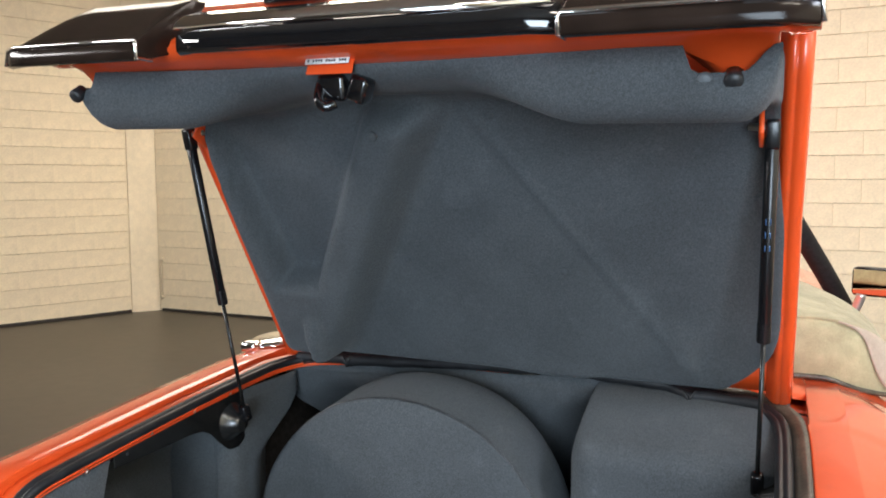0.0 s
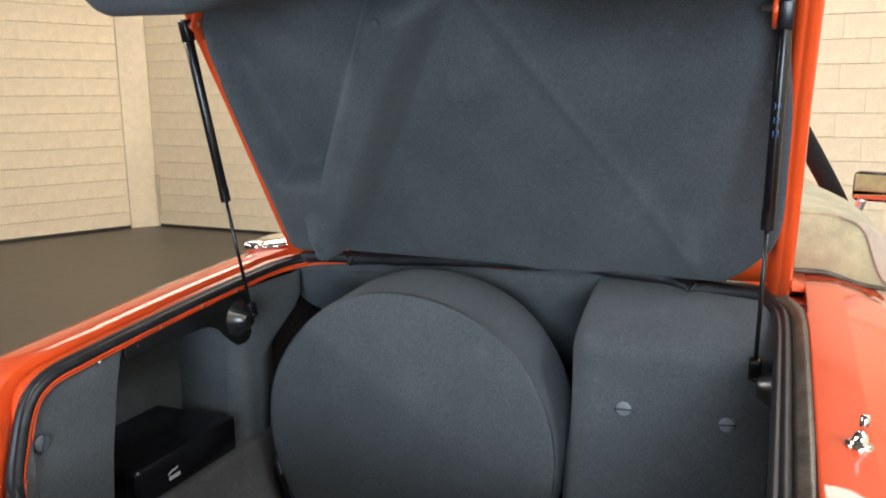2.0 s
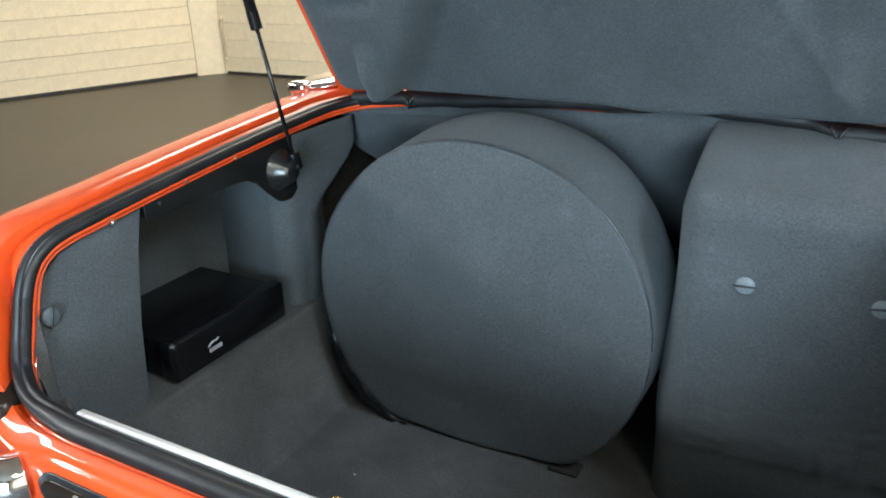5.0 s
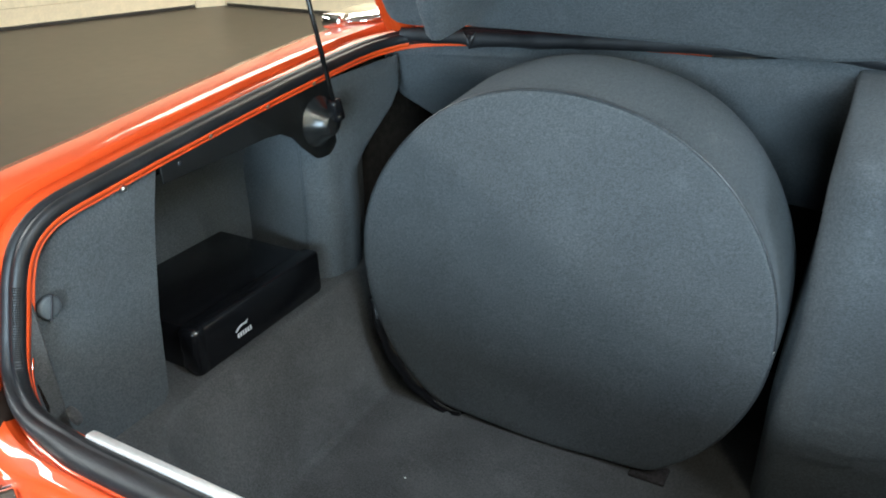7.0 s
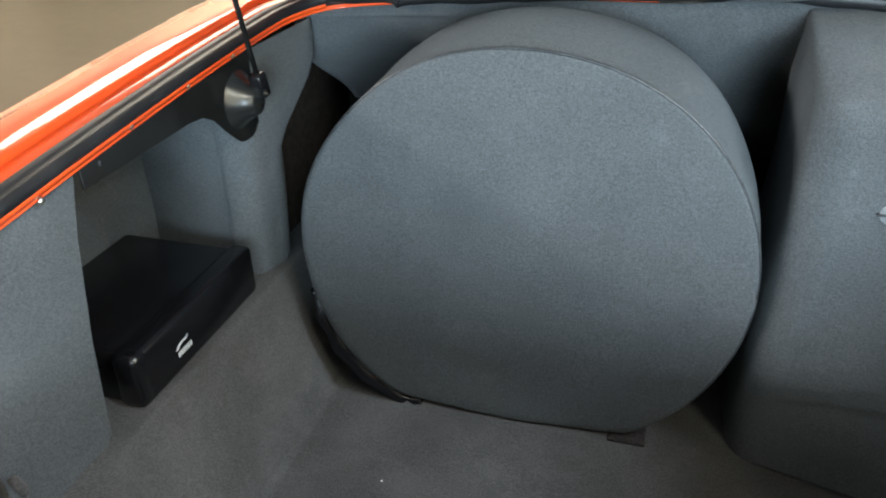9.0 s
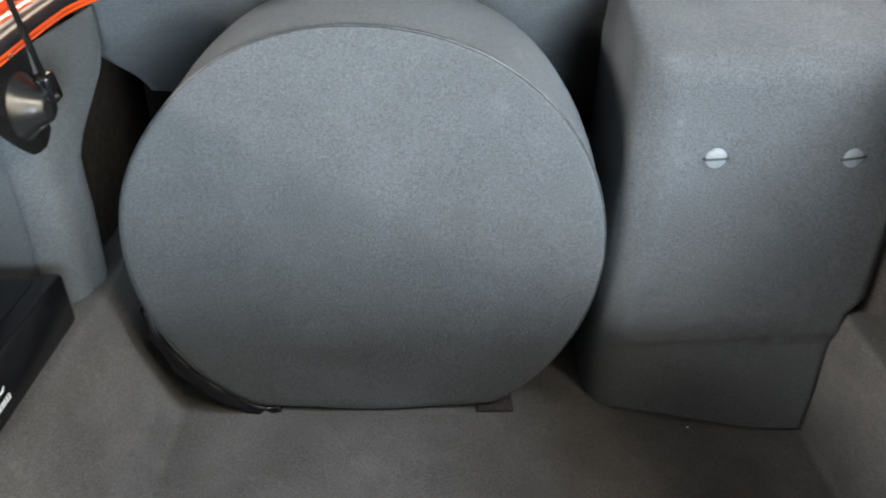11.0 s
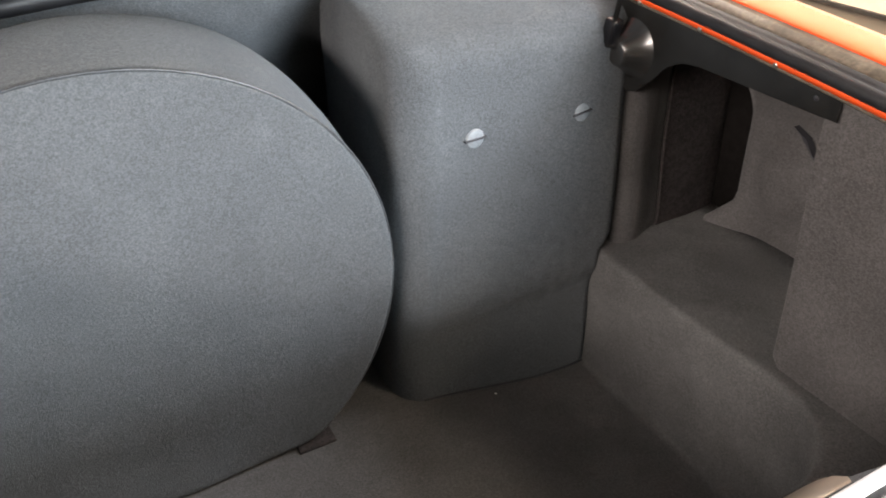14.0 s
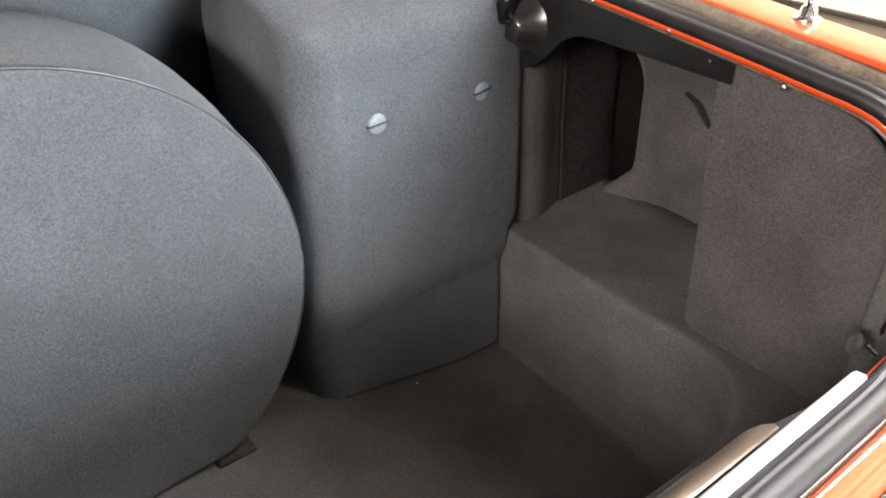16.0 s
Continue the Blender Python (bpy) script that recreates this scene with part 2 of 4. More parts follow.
def curve_points(keys, steps=8, closed=False):
    """Points along a smooth line through keys (Catmull-Rom)."""
    ks = [Vector(k) for k in keys]
    out, n = [], len(ks)
    for i in range(n if closed else n - 1):
        p0, p1, p2, p3 = (ks[(i + d) % n] if closed else ks[min(max(i + d, 0), n - 1)] for d in (-1, 0, 1, 2))
        for k in range(steps):
            t = k / steps
            out.append(0.5 * (2 * p1 + (p2 - p0) * t + (2 * p0 - 5 * p1 + 4 * p2 - p3) * t * t + (3 * p1 - p0 - 3 * p2 + p3) * t ** 3))
    if not closed:
        out.append(ks[-1])
    return out

# ---- the garage ----
CORNER, PIER = (-6.25, 6.67), (-6.456, 6.446)      # where the end wall, the pier and the side wall meet
SIDE_DIR = Vector((-0.40, -0.917, 0)).normalized()
ROOM_TOP = 4.0


def wall(name, a, b, out, label, thick=0.2):
    """A wall's core from a to b, whose room side is set back behind the blocks' faces."""
    a, b, out = Vector((*a, 0)), Vector((*b, 0)), Vector((*out, 0)).normalized()
    rows = [[a + Vector((0, 0, z)), b + Vector((0, 0, z)), b + out * thick + Vector((0, 0, z)), a + out * thick + Vector((0, 0, z))] for z in (0, ROOM_TOP)]
    bm = loft(rows, closed=True)
    bm.verts.ensure_lookup_table()
    bm.faces.new(bm.verts[0:4]), bm.faces.new(bm.verts[4:8])
    return tagged(part(name, bm, MORTAR, smooth=False), label, "wall", kind="structure")


side_end = Vector((PIER[0], PIER[1], 0)) + SIDE_DIR * 12.6
wall_end = wall("wall_north", (CORNER[0], CORNER[1] + 0.012), (4.22, CORNER[1] + 0.012), (0, 1), "cream-painted block wall at the end of the garage")
side_out = Vector((-0.917, 0.40, 0))
o = side_out * 0.012
wall_side = wall("wall_west", (PIER[0] + o.x, PIER[1] + o.y), (side_end.x + o.x, side_end.y + o.y), side_out.xy, "cream-painted block wall along the garage")
wall_east = wall("wall_east", (4.22, -5.2), (4.22, CORNER[1] + 0.2), (1, 0), "plain cream side wall of the garage")
wall_south = wall("wall_south", (-12.0, -5.2), (4.42, -5.2), (0, -1), "dull grey-brown wall behind the car")
wall_east.data.materials[0], wall_south.data.materials[0] = WALLPAINT, SHUTTER

pier = [V(CORNER[0] + 0.004, CORNER[1] + 0.012, 0), V(PIER[0] + 0.02, PIER[1] - 0.02, 0), V(PIER[0] - 0.2, PIER[1] + 0.1, 0), V(CORNER[0] - 0.1, CORNER[1] + 0.25, 0)]
pier_ob = part("trim", loft([[p + V(0, 0, z) for p in pier] for z in (0, ROOM_TOP)], closed=True), WALLPAINT, smooth=False, bevel=0.008)
tagged(pier_ob, "smooth cream-painted pier in the garage corner", "pier", kind="structure")

bm = block((-12.5, -5.6, -0.25), (5.0, 7.2, 0))
tagged(part("floor", bm, CONCRETE, smooth=False), "dark brown painted concrete garage floor with a dull sheen", "floor", kind="structure")
bm = block((-12.5, -5.6, ROOM_TOP), (5.0, 7.2, ROOM_TOP + 0.2))
tagged(part("ceiling", bm, PLASTER, smooth=False), "plain grey-brown garage ceiling", "ceiling", kind="structure")


def skirting(name, a, b, inward):
    a, b, i = Vector((*a, 0)), Vector((*b, 0)), Vector((*inward, 0)).normalized()
    prof = [(0.0, 0.003), (0.012, 0.003), (0.012, 0.026), (0.006, 0.032), (0.0, 0.032)]
    rows = [[p + i * u + V(0, 0, z) for u, z in prof] for p in (a, b)]
    bm = loft(rows, closed=True)
    return tagged(part(name, bm, SKIRT, smooth=False), "black-painted band at the foot of the wall", "skirting", kind="structure")


skirting("baseboard", (CORNER[0] + 0.05, CORNER[1]), (4.22, CORNER[1]), (0, -1))
skirting("baseboard", (4.22, -5.2), (4.22, CORNER[1]), (-1, 0))
skirting("baseboard", (PIER[0], PIER[1] - 0.02), (side_end.x, side_end.y), -side_out.xy)

# a small pipe with clips in the wall's corner
pipe = thing("wall_pipe", "short painted pipe with clips in the wall corner", "pipe")
part("tube", tube([V(-6.19, 6.655, 0.14), V(-6.19, 6.655, 0.62), V(-6.16, 6.65, 0.66)], 0.012, 8), WALLPAINT, pipe)
for z in (0.16, 0.6):
    part("clip", block((-6.215, 6.64, z), (-6.165, 6.672, z + 0.025), bev=0.004), MORTAR, pipe)

# ---- the car: body round the boot ----
car = thing("car", "bright orange convertible car with its boot open on a garage floor", "car")

# the lip round the boot opening, one half, from the middle of the front edge to the middle of the sill
LIP = [(0, 1.362, 1.096), (0.22, 1.356, 1.091), (0.42, 1.340, 1.082), (0.53, 1.315, 1.074), (0.575, 1.26, 1.066), (0.588, 1.18, 1.059),
       (0.59, 1.0, 1.046), (0.59, 0.83, 1.031), (0.59, 0.70, 1.018), (0.59, 0.63, 1.010), (0.59, 0.588, 1.005), (0.59, 0.556, 0.996), (0.59, 0.530, 0.977), (0.59, 0.512, 0.944),
       (0.589, 0.496, 0.895), (0.586, 0.484, 0.862), (0.576, 0.472, 0.838), (0.553, 0.459, 0.820), (0.52, 0.450, 0.812), (0.47, 0.447, 0.811), (0.40, 0.446, 0.810), (0.2, 0.446, 0.810), (0, 0.446, 0.810)]


def lip_frames():
    pts = curve_points(LIP, 6)
    out = []
    for i, p in enumerate(pts):
        t = (pts[min(i + 1, len(pts) - 1)] - pts[max(i - 1, 0)]).normalized()
        rear = smooth01(p.z, 1.0, 0.86)  # 1 low at the back, 0 on the rails
        low = smooth01(p.x, 0.56, 0.42) * rear
        n = Vector((0, -0.55 * rear * (1 - low) - 0.10 * low, 1)).normalized()
        o = t.cross(n)
        if o.dot(p - Vector((0, 0.9, p.z))) < 0:
            o = -o
        o.normalize()
        n = (n - t * n.dot(t)).normalized()
        out.append((p, o, n, rear, low))
    return out


FRAMES = lip_frames()


def flip(p):
    return Vector((-p.x, p.y, p.z))


def swept(sections, start=0):
    """Both halves of a strip round the opening as one ring; sections(rear, low, y) gives (out, up) pairs."""
    half = [[p + o * u + n * v for u, v in sections(rear, low, p.y)] for p, o, n, rear, low in FRAMES[start:]]
    other = [[flip(q) for q in row] for row in half]
    return half, other


def blend(a, b, c, rear, low):
    return [(lerp(lerp(p[0], q[0], rear), r[0], low), lerp(lerp(p[1], q[1], rear), r[1], low)) for p, q, r in zip(a, b, c)]


LIP_CS = [(-0.002, -0.006), (-0.0034, 0.0), (-0.0016, 0.0028), (0.0015, 0.002), (0.0015, -0.006)]
corner = next(i for i, f in enumerate(FRAMES) if f[0].x > 0.535)
half, other = swept(lambda rear, low, y: LIP_CS, corner)
part("boot_lip", loft(half + other[::-1][1:], closed=True), PAINT, car, "thin orange painted edge of the boot opening")

SEAL_A = [(0.001, -0.004), (-0.005, 0.004), (-0.006, 0.010), (-0.002, 0.017), (0.004, 0.018), (0.0055, 0.0155), (0.008, 0.0185), (0.013, 0.022), (0.018, 0.020), (0.0225, 0.013), (0.023, -0.004)]
SEAL_C = [(0.001, -0.004), (0.0, 0.003), (0.001, 0.005), (0.004, 0.0062), (0.010, 0.0064), (0.0115, 0.0058), (0.013, 0.0064), (0.022, 0.0064), (0.029, 0.003), (0.033, -0.003), (0.034, -0.02)]
half, other = swept(lambda rear, low, y: blend(SEAL_A, SEAL_A, SEAL_C, rear, low))
boot_seal = part("boot_seal", loft(half + other[::-1][1:-1], closed=True, ring=True), SEALRUBBER, car, "black rubber seal round the boot opening")

# fine ribs on the seal's inner side
ribs = bmesh.new()
for i in range(corner, len(FRAMES) - 1):
    (p, o, n, rear, low), (p2, o2, n2, r2, l2) = FRAMES[i], FRAMES[i + 1]
    count = max(1, int((p2 - p).length / 0.0024)) if rear > 0.4 else 0
    for k in range(count):
        t = k / count
        c, oo, nn = p.lerp(p2, t), o.lerp(o2, t), n.lerp(n2, t)
        uv = blend([(-0.0045, 0.003), (-0.0055, 0.012), (-0.0012, 0.0195)], [(-0.0045, 0.003), (-0.0055, 0.012), (-0.0012, 0.0195)], [(0.0055, 0.0061), (0.0068, 0.0064), (0.0085, 0.0063)], rear, low)
        d = (p2 - p).normalized() * 0.0007
        pts = [c + oo * u + nn * v for u, v in uv]
        top = [q - oo * lerp(0.0001, 0.0, low) + nn * lerp(0.0001, 0.0007, low) for q in pts]
        for side in (1, -1):
            vs = [ribs.verts.new(q if side > 0 else flip(q)) for q in [a + d for a in pts] + [a - d for a in pts] + top]
            for a in (0, 1):
                ribs.faces.new((vs[a], vs[a + 1], vs[a + 7], vs[a + 6])), ribs.faces.new((vs[a + 3], vs[a + 4], vs[a + 7], vs[a + 6]))
part("seal_ribs", ribs, RIBS, boot_seal, "ribbed inner edge of the seal", smooth=False, kind="stuff")

# gutters between the seal and the wings: the one is tan, the other orange paint
GUT_A = [(0.0, -0.010), (0.0235, 0.001), (0.0245, 0.013), (0.040, 0.0205), (0.0492, 0.0235)]
GUT_L = [(0.0, -0.010), (0.0235, 0.001), (0.0245, 0.009), (0.040, 0.0135), (0.0475, 0.0165)]
GUT_R = [(0.0, -0.012), (0.0235, -0.012), (0.0245, -0.010), (0.028, -0.010), (0.030, -0.012)]
GUT_C = [(0.0, -0.008), (0.030, -0.012), (0.033, -0.010), (0.035, -0.010), (0.037, -0.013)]
half, other = swept(lambda rear, low, y: blend(GUT_A, GUT_R, GUT_C, rear, low))
part("gutter", loft(half), GUTTER, car, "tan gutter beside the boot seal", solid=0.002)
half, other = swept(lambda rear, low, y: blend(GUT_L, GUT_R, GUT_C, rear, low))
part("gutter", loft(other), PAINT, car, "orange painted gutter beside the boot seal", solid=0.002)

# body panel round the opening: offsets (out, up) from its crisp inner edge, on the wing, at the rear corner and below the sill
WING = [(0, 0), (0.0004, 0.0012), (0.0016, 0.0022), (0.004, 0.0028), (0.03, 0.0032), (0.066, 0.0014), (0.069, 0.0007), (0.073, -0.0012), (0.105, -0.010), (0.150, -0.030), (0.215, -0.075), (0.265, -0.16), (0.30, -0.33), (0.29, -0.62)]
CORNER_CS = [(0, 0), (0.0008, 0.002), (0.003, 0.003), (0.0065, 0.003), (0.018, 0.001), (0.030, -0.003), (0.032, -0.005), (0.034, -0.007), (0.038, -0.016), (0.04, -0.035), (0.041, -0.06), (0.042, -0.09), (0.043, -0.12), (0.044, -0.16)]
SILL = [(0, 0), (0.001, 0.0004), (0.003, 0.0005), (0.006, -0.0005), (0.011, -0.003), (0.0135, -0.0045), (0.0155, -0.0085), (0.017, -0.012), (0.020, -0.0135), (0.025, -0.018), (0.028, -0.028), (0.030, -0.075), (0.034, -0.125), (0.04, -0.20)]
# how far the inner edge lies behind and above the lip, by the lip's height
RISE = [(0.800, 0.0, -0.006), (0.822, -0.008, 0.0), (0.838, -0.024, 0.022), (0.862, -0.040, 0.044), (0.895, -0.038, 0.055), (0.938, -0.025, 0.054), (0.968, -0.012, 0.045), (0.990, -0.004, 0.036), (1.006, 0.0, 0.0285), (1.020, 0.0, 0.0245), (1.2, 0.0, 0.0245)]
first = next(i for i, f in enumerate(FRAMES) if f[0].x > 0.58 and f[0].y < 1.2)


def rise_at(z):
    for (z0, a0, b0), (z1, a1, b1) in zip(RISE, RISE[1:]):
        if z <= z1:
            t = max(0.0, (z - z0) / (z1 - z0))
            return lerp(a0, a1, t), lerp(b0, b1, t)
    return RISE[-1][1:]


def panel_row(foot, edge, out, cs):
    return [foot, foot.lerp(edge, 0.8), foot.lerp(edge, 0.93)] + [edge + out * u + V(0, 0, v) for u, v in cs]


def wing_rows():
    rows = []
    # the straight wing ahead of the boot, front to back
    for y in [5.25 - 3.45 * k / 46 for k in range(46)] + [1.80 - 0.58 * k / 34 for k in range(35)]:
        nose = 1 - 0.35 * smooth01(y, 4.7, 5.25)
        base = V(0.59 * lerp(1, nose, 0.3), y, 1.062 + (y - 1.22) * 0.028 - 0.012 * (y - 1.22) ** 2 - 0.021 * smooth01(y, 1.40, 1.62) - 0.10 * smooth01(y, 4.6, 5.25))
        rows.append(panel_row(base + V(0.046, 0, 0.0), base + V(0.050, 0, 0.0245), V((1 - 0.02 * (y - 1.22)) * nose, 0, 0), WING))
    for p, o, n, rear, low in FRAMES[first:]:
        dy, dz = rise_at(p.z)
        edge = p + o * lerp(lerp(0.050, 0.031, rear), 0.0395, low) + V(0, dy * (1 - low), lerp(dz, -0.006, low))
        out = V(1, 0, 0).lerp(o, max(low, smooth01(p.x, 0.585, 0.55)))
        cs = blend(WING, CORNER_CS, SILL, smooth01(p.z, 0.93, 0.85), low)
        rows.append(panel_row(p + o * lerp(lerp(0.046, 0.026, rear), 0.035, low) - n * lerp(0.0, 0.014, max(rear, low)), edge, out, cs))
    return rows


rows = wing_rows()
part("rear_wing", loft(rows), PAINT, car, "glossy orange rear wing panel", solid=0.0015, offset=-1)
part("rear_wing", loft([[flip(p) for p in r] for r in rows]), PAINT, car, "glossy orange rear wing panel", solid=0.0015, offset=-1)

# deck between the boot and the hood
bm = loft([[V(x, y, z + 0.012 * (1 - (x / 0.6) ** 2)) for x in [-0.643 + 1.286 * k / 16 for k in range(17)]] for y, z in ((1.40, 1.085), (1.42, 1.093), (1.5, 1.090), (1.62, 1.080), (1.8, 1.075))])
part("rear_deck", bm, PAINT, car, "orange body panel ahead of the boot lid", solid=0.002, offset=-1)

# painted corners between the gutter, the wings and the deck, and the flange that shows below the front seal
for sx in (1, -1):
    bm = loft([[V(sx * x, y, 1.0575 + 0.010 * smooth01(y, 1.25, 1.42)) for x in (0.606, 0.615, 0.63, 0.642)] for y in (1.20, 1.25, 1.33, 1.40, 1.46)])
    part("corner_panel", bm, PAINT, car, "orange painted corner beside the boot hinge", solid=0.002, offset=-1)
rows = []
for k in range(21):
    x = 0.262 + 0.168 * k / 20
    h = 0.0040 * math.sin(math.pi * k / 20) ** 2 + 0.0002
    z = 1.085 - 0.014 * k / 20
    rows.append([V(x, 1.334, z - 0.002), V(x, 1.3225, z), V(x, 1.3220, z + h), V(x, 1.334, z + h + 0.002)])
part("front_flange", loft(rows), PAINT, car, "orange painted flange below the front seal", solid=0.0015)

# lower rear body below the sill, with a dark recess
bm = loft([[V(x, y - 0.04 * (1 - (x / 0.62) ** 2), z) for x in [-0.62 + 1.24 * k / 20 for k in range(21)]] for y, z in ((0.44, 0.70), (0.42, 0.64), (0.40, 0.60), (0.40, 0.5), (0.42, 0.40))])
part("rear_panel", bm, PAINT, car, "orange panel below the boot sill", solid=0.003)
for sx in (1, -1):
    body = block((-0.085, -0.05, -0.062), (0.085, 0.05, 0.026), bev=0.020, m=pose(sx * 0.653, 0.430, 0.80, 12, 0, sx * -18))
    lamp = part("tail_lamp", body, SMOKED, car, "dark smoked tail lamp at the body corner")
    part("lamp_trim", block((-0.088, -0.058, -0.004), (0.088, 0.04, 0.004), bev=0.002, m=pose(sx * 0.653, 0.433, 0.742, 8, 0, sx * -18)), CHROME, lamp, "chrome strip")
for sx in (-1, 1):
    def oval(k):
        return [(sx * 0.30 + math.copysign(1, math.cos(a)) * (0.115 + k * 0.04 * abs(math.cos(a))), 0.742 + k * 0.030 * math.sin(a)) for a in (2 * math.pi * (i + 0.5) / 32 for i in range(32))]
    pocket = part("valance_pocket", plate(oval(1.0), 0.004, lambda u, v, w: V(u, 0.3775 - w - 0.06 * (0.742 - v), v)), RUBBER, car, "oval black pocket under the sill", bevel=0.0015)
    part("pocket_lens", plate(oval(0.72), 0.003, lambda u, v, w: V(u, 0.3733 - w - 0.06 * (0.742 - v), v)), SMOKED, pocket, "dark glossy lens", bevel=0.001)
    part("pocket_screw", spun([(0, 0.006), (0.003, 0.005), (0.0032, 0.001)], (sx * 0.367, 0.3705, 0.755), (0, -1, 0), 12), STEEL, pocket)
    bar = [V(sx * x, y, z) for x, y, z in ((0.500, 0.385, 0.735), (0.515, 0.365, 0.735), (0.56, 0.36, 0.735), (0.66, 0.375, 0.738), (0.76, 0.42, 0.742), (0.83, 0.50, 0.745), (0.86, 0.62, 0.748))]
    part("bumper", tube(curve_points(bar, 5), 0.036, 18), CHROME, car, "polished chrome corner bumper")

# bright strip along the sill, and the striker
bm = loft([[V(x, y, z) for y, z in ((0.4445, 0.812), (0.445, 0.8165), (0.4465, 0.8185), (0.455, 0.8175), (0.458, 0.814), (0.4665, 0.790))] for x in (-0.445, -0.2, 0, 0.2, 0.445)])
part("sill_strip", bm, BRUSHED, car, "bright metal strip along the boot sill", solid=0.0015)
striker = part("striker", tube(curve_points([(-0.030, 0.478, 0.775), (-0.030, 0.472, 0.800), (-0.022, 0.464, 0.813), (-0.012, 0.460, 0.821), (0.012, 0.460, 0.821), (0.022, 0.464, 0.813), (0.030, 0.472, 0.800), (0.030, 0.478, 0.775)], 4), 0.0045, 10), BRASS, car, "yellow plated wire boot striker")
part("striker_plate", block((-0.035, 0.475, 0.770), (0.035, 0.484, 0.800), bev=0.003), BRASS, striker)

tab = [(0.05, 0.0), (0.334, 0.0), (0.341, 0.3), (0.338, 0.7), (0.328, 0.93), (0.311, 1.0), (0.05, 1.0)]
part("latch_cover", plate(tab, 0.002, lambda u, v, w: V(u, 0.464 + 0.025 * v, 0.806 - 0.019 * v + w)), BRONZE, car, "bronze-tinted metal plate behind the sill")

# filler cap, aerial, hood bag, screen pillar, mirror
cap = part("filler_cap", spun([(0, 0.066), (0.004, 0.070), (0.008, 0.069), (0.012, 0.060), (0.014, 0.03), (0.0145, 0.002)], (-0.700, 1.405, 1.098), (-0.05, -0.12, 1), 28), CHROME, car, "polished chrome fuel filler flap")
part("hinge", block((-0.745, 1.305, 1.083), (-0.695, 1.345, 1.113), bev=0.009), CHROME, cap)
aerial = part("aerial", spun([(0, 0.013), (0.003, 0.013), (0.006, 0.010), (0.012, 0.0095), (0.016, 0.007), (0.017, 0.0055), (0.022, 0.0045), (0.024, 0.0058), (0.040, 0.0058), (0.042, 0.003)], (0.69, 0.712, 1.048), (0.10, 0, 1), 20), CHROME, car, "chrome retracted aerial base")
part("grommet", spun([(-0.006, 0.017), (0.002, 0.017), (0.004, 0.013)], (0.69, 0.712, 1.048), (0.10, 0, 1), 20), CHROME, aerial)


def bag_row(x):
    """One slice of the folded hood's cover: upright front, seam, sloping top."""
    ax = abs(x)
    e = math.sqrt(max(0.0, 1 - (max(0.0, ax - 0.66) / 0.185) ** 2))
    zb = 1.077 - 0.35 * max(0.0, ax - 0.69)
    zs = lerp(zb, 1.222, e ** 0.8)
    zt = zs + 0.085 * smooth01(ax, 0.80, 0.45) * e
    fy = 1.60 + 0.16 * (1 - e)
    pts = [(fy + 0.03, zb), (fy + 0.004, zb + 0.006), (fy - 0.004, lerp(zb, zs, 0.2)), (fy - 0.010, lerp(zb, zs, 0.5)), (fy - 0.004, lerp(zb, zs, 0.85)), (fy + 0.004, zs - 0.006), (fy + 0.006, zs), (fy + 0.014, zs + 0.004),
           (fy + 0.06, lerp(zs, zt, 0.45)), (fy + 0.16, lerp(zs, zt, 0.9)), (fy + 0.30, zt), (fy + 0.5, zt - 0.02), (fy + 0.62, zb + 0.06), (fy + 0.64, zb)]
    pts = curve_points([(y, z, 0) for y, z in pts], 4)
    return [V(x, p.x + 0.006 * noise.noise(V(x * 9, p.y * 16, 5)) + 0.003 * noise.noise(V(x * 30, p.y * 22, 8)), p.y + 0.005 * noise.noise(V(x * 8, p.x * 9, 2))) for p in pts]


xs_bag = [-0.8445 + 1.689 * (0.5 - 0.5 * math.cos(math.pi * k / 70)) for k in range(71)]
rows = [bag_row(x) for x in xs_bag]
hood = part("hood_cover", loft(rows), CLOTH, car, "beige fabric cover over the folded hood", solid=0.004)
part("piping", tube([r[24] + V(0, -0.002, 0.002) for r in rows[2:-2]], 0.0035, 8), CLOTH, hood)
part("cover_hem", tube([r[6] + V(0, -0.003, -0.004) for r in rows[1:-1]], 0.006, 8), GUTTER, hood, "grey hem along the cover's foot")
# flap at the cover's end; the light on this side is put into a paler cloth
rows = []
for k in range(24):
    row = bag_row(0.705 + 0.137 * k / 23)
    first_i = lerp(22.5, 7.0, smooth01(k, 0, 21))
    line = []
    for j in range(13):
        at = lerp(first_i, 24.5, j / 12)
        p = row[int(at)].lerp(row[int(at) + 1], at - int(at))
        line.append(p + V(0.003, -0.005 - 0.004 * math.sin(math.pi * j / 12), 0.002))
    rows.append(line)
part("cover_flap", loft(rows), CLOTH_LIT, hood, "flap of the cover, its different light put into a paler colour", solid=0.003)
for sx in (1, -1):
    part("windscreen_pillar", tube(curve_points([(sx * 0.868, 3.43, 0.95), (sx * 0.843, 3.40, 0.991), (sx * 0.765, 3.30, 1.137), (sx * 0.681, 3.20, 1.284), (sx * 0.580, 3.08, 1.46)], 5), 0.040, 12), RIBS, car, "black windscreen pillar")
part("windscreen_rail", tube(curve_points([(-0.580, 3.08, 1.46), (0, 3.01, 1.48), (0.580, 3.08, 1.46)], 5), 0.030, 10), PLASTIC, car, "black windscreen header rail")
mirror = part("door_mirror", block((-0.085, -0.02, -0.06), (0.085, 0.05, 0.06), bev=0.018, m=pose(0.940, 3.2, 1.125, -2.5, 0, -21)), PLASTIC, car, "black door mirror on a chrome foot")
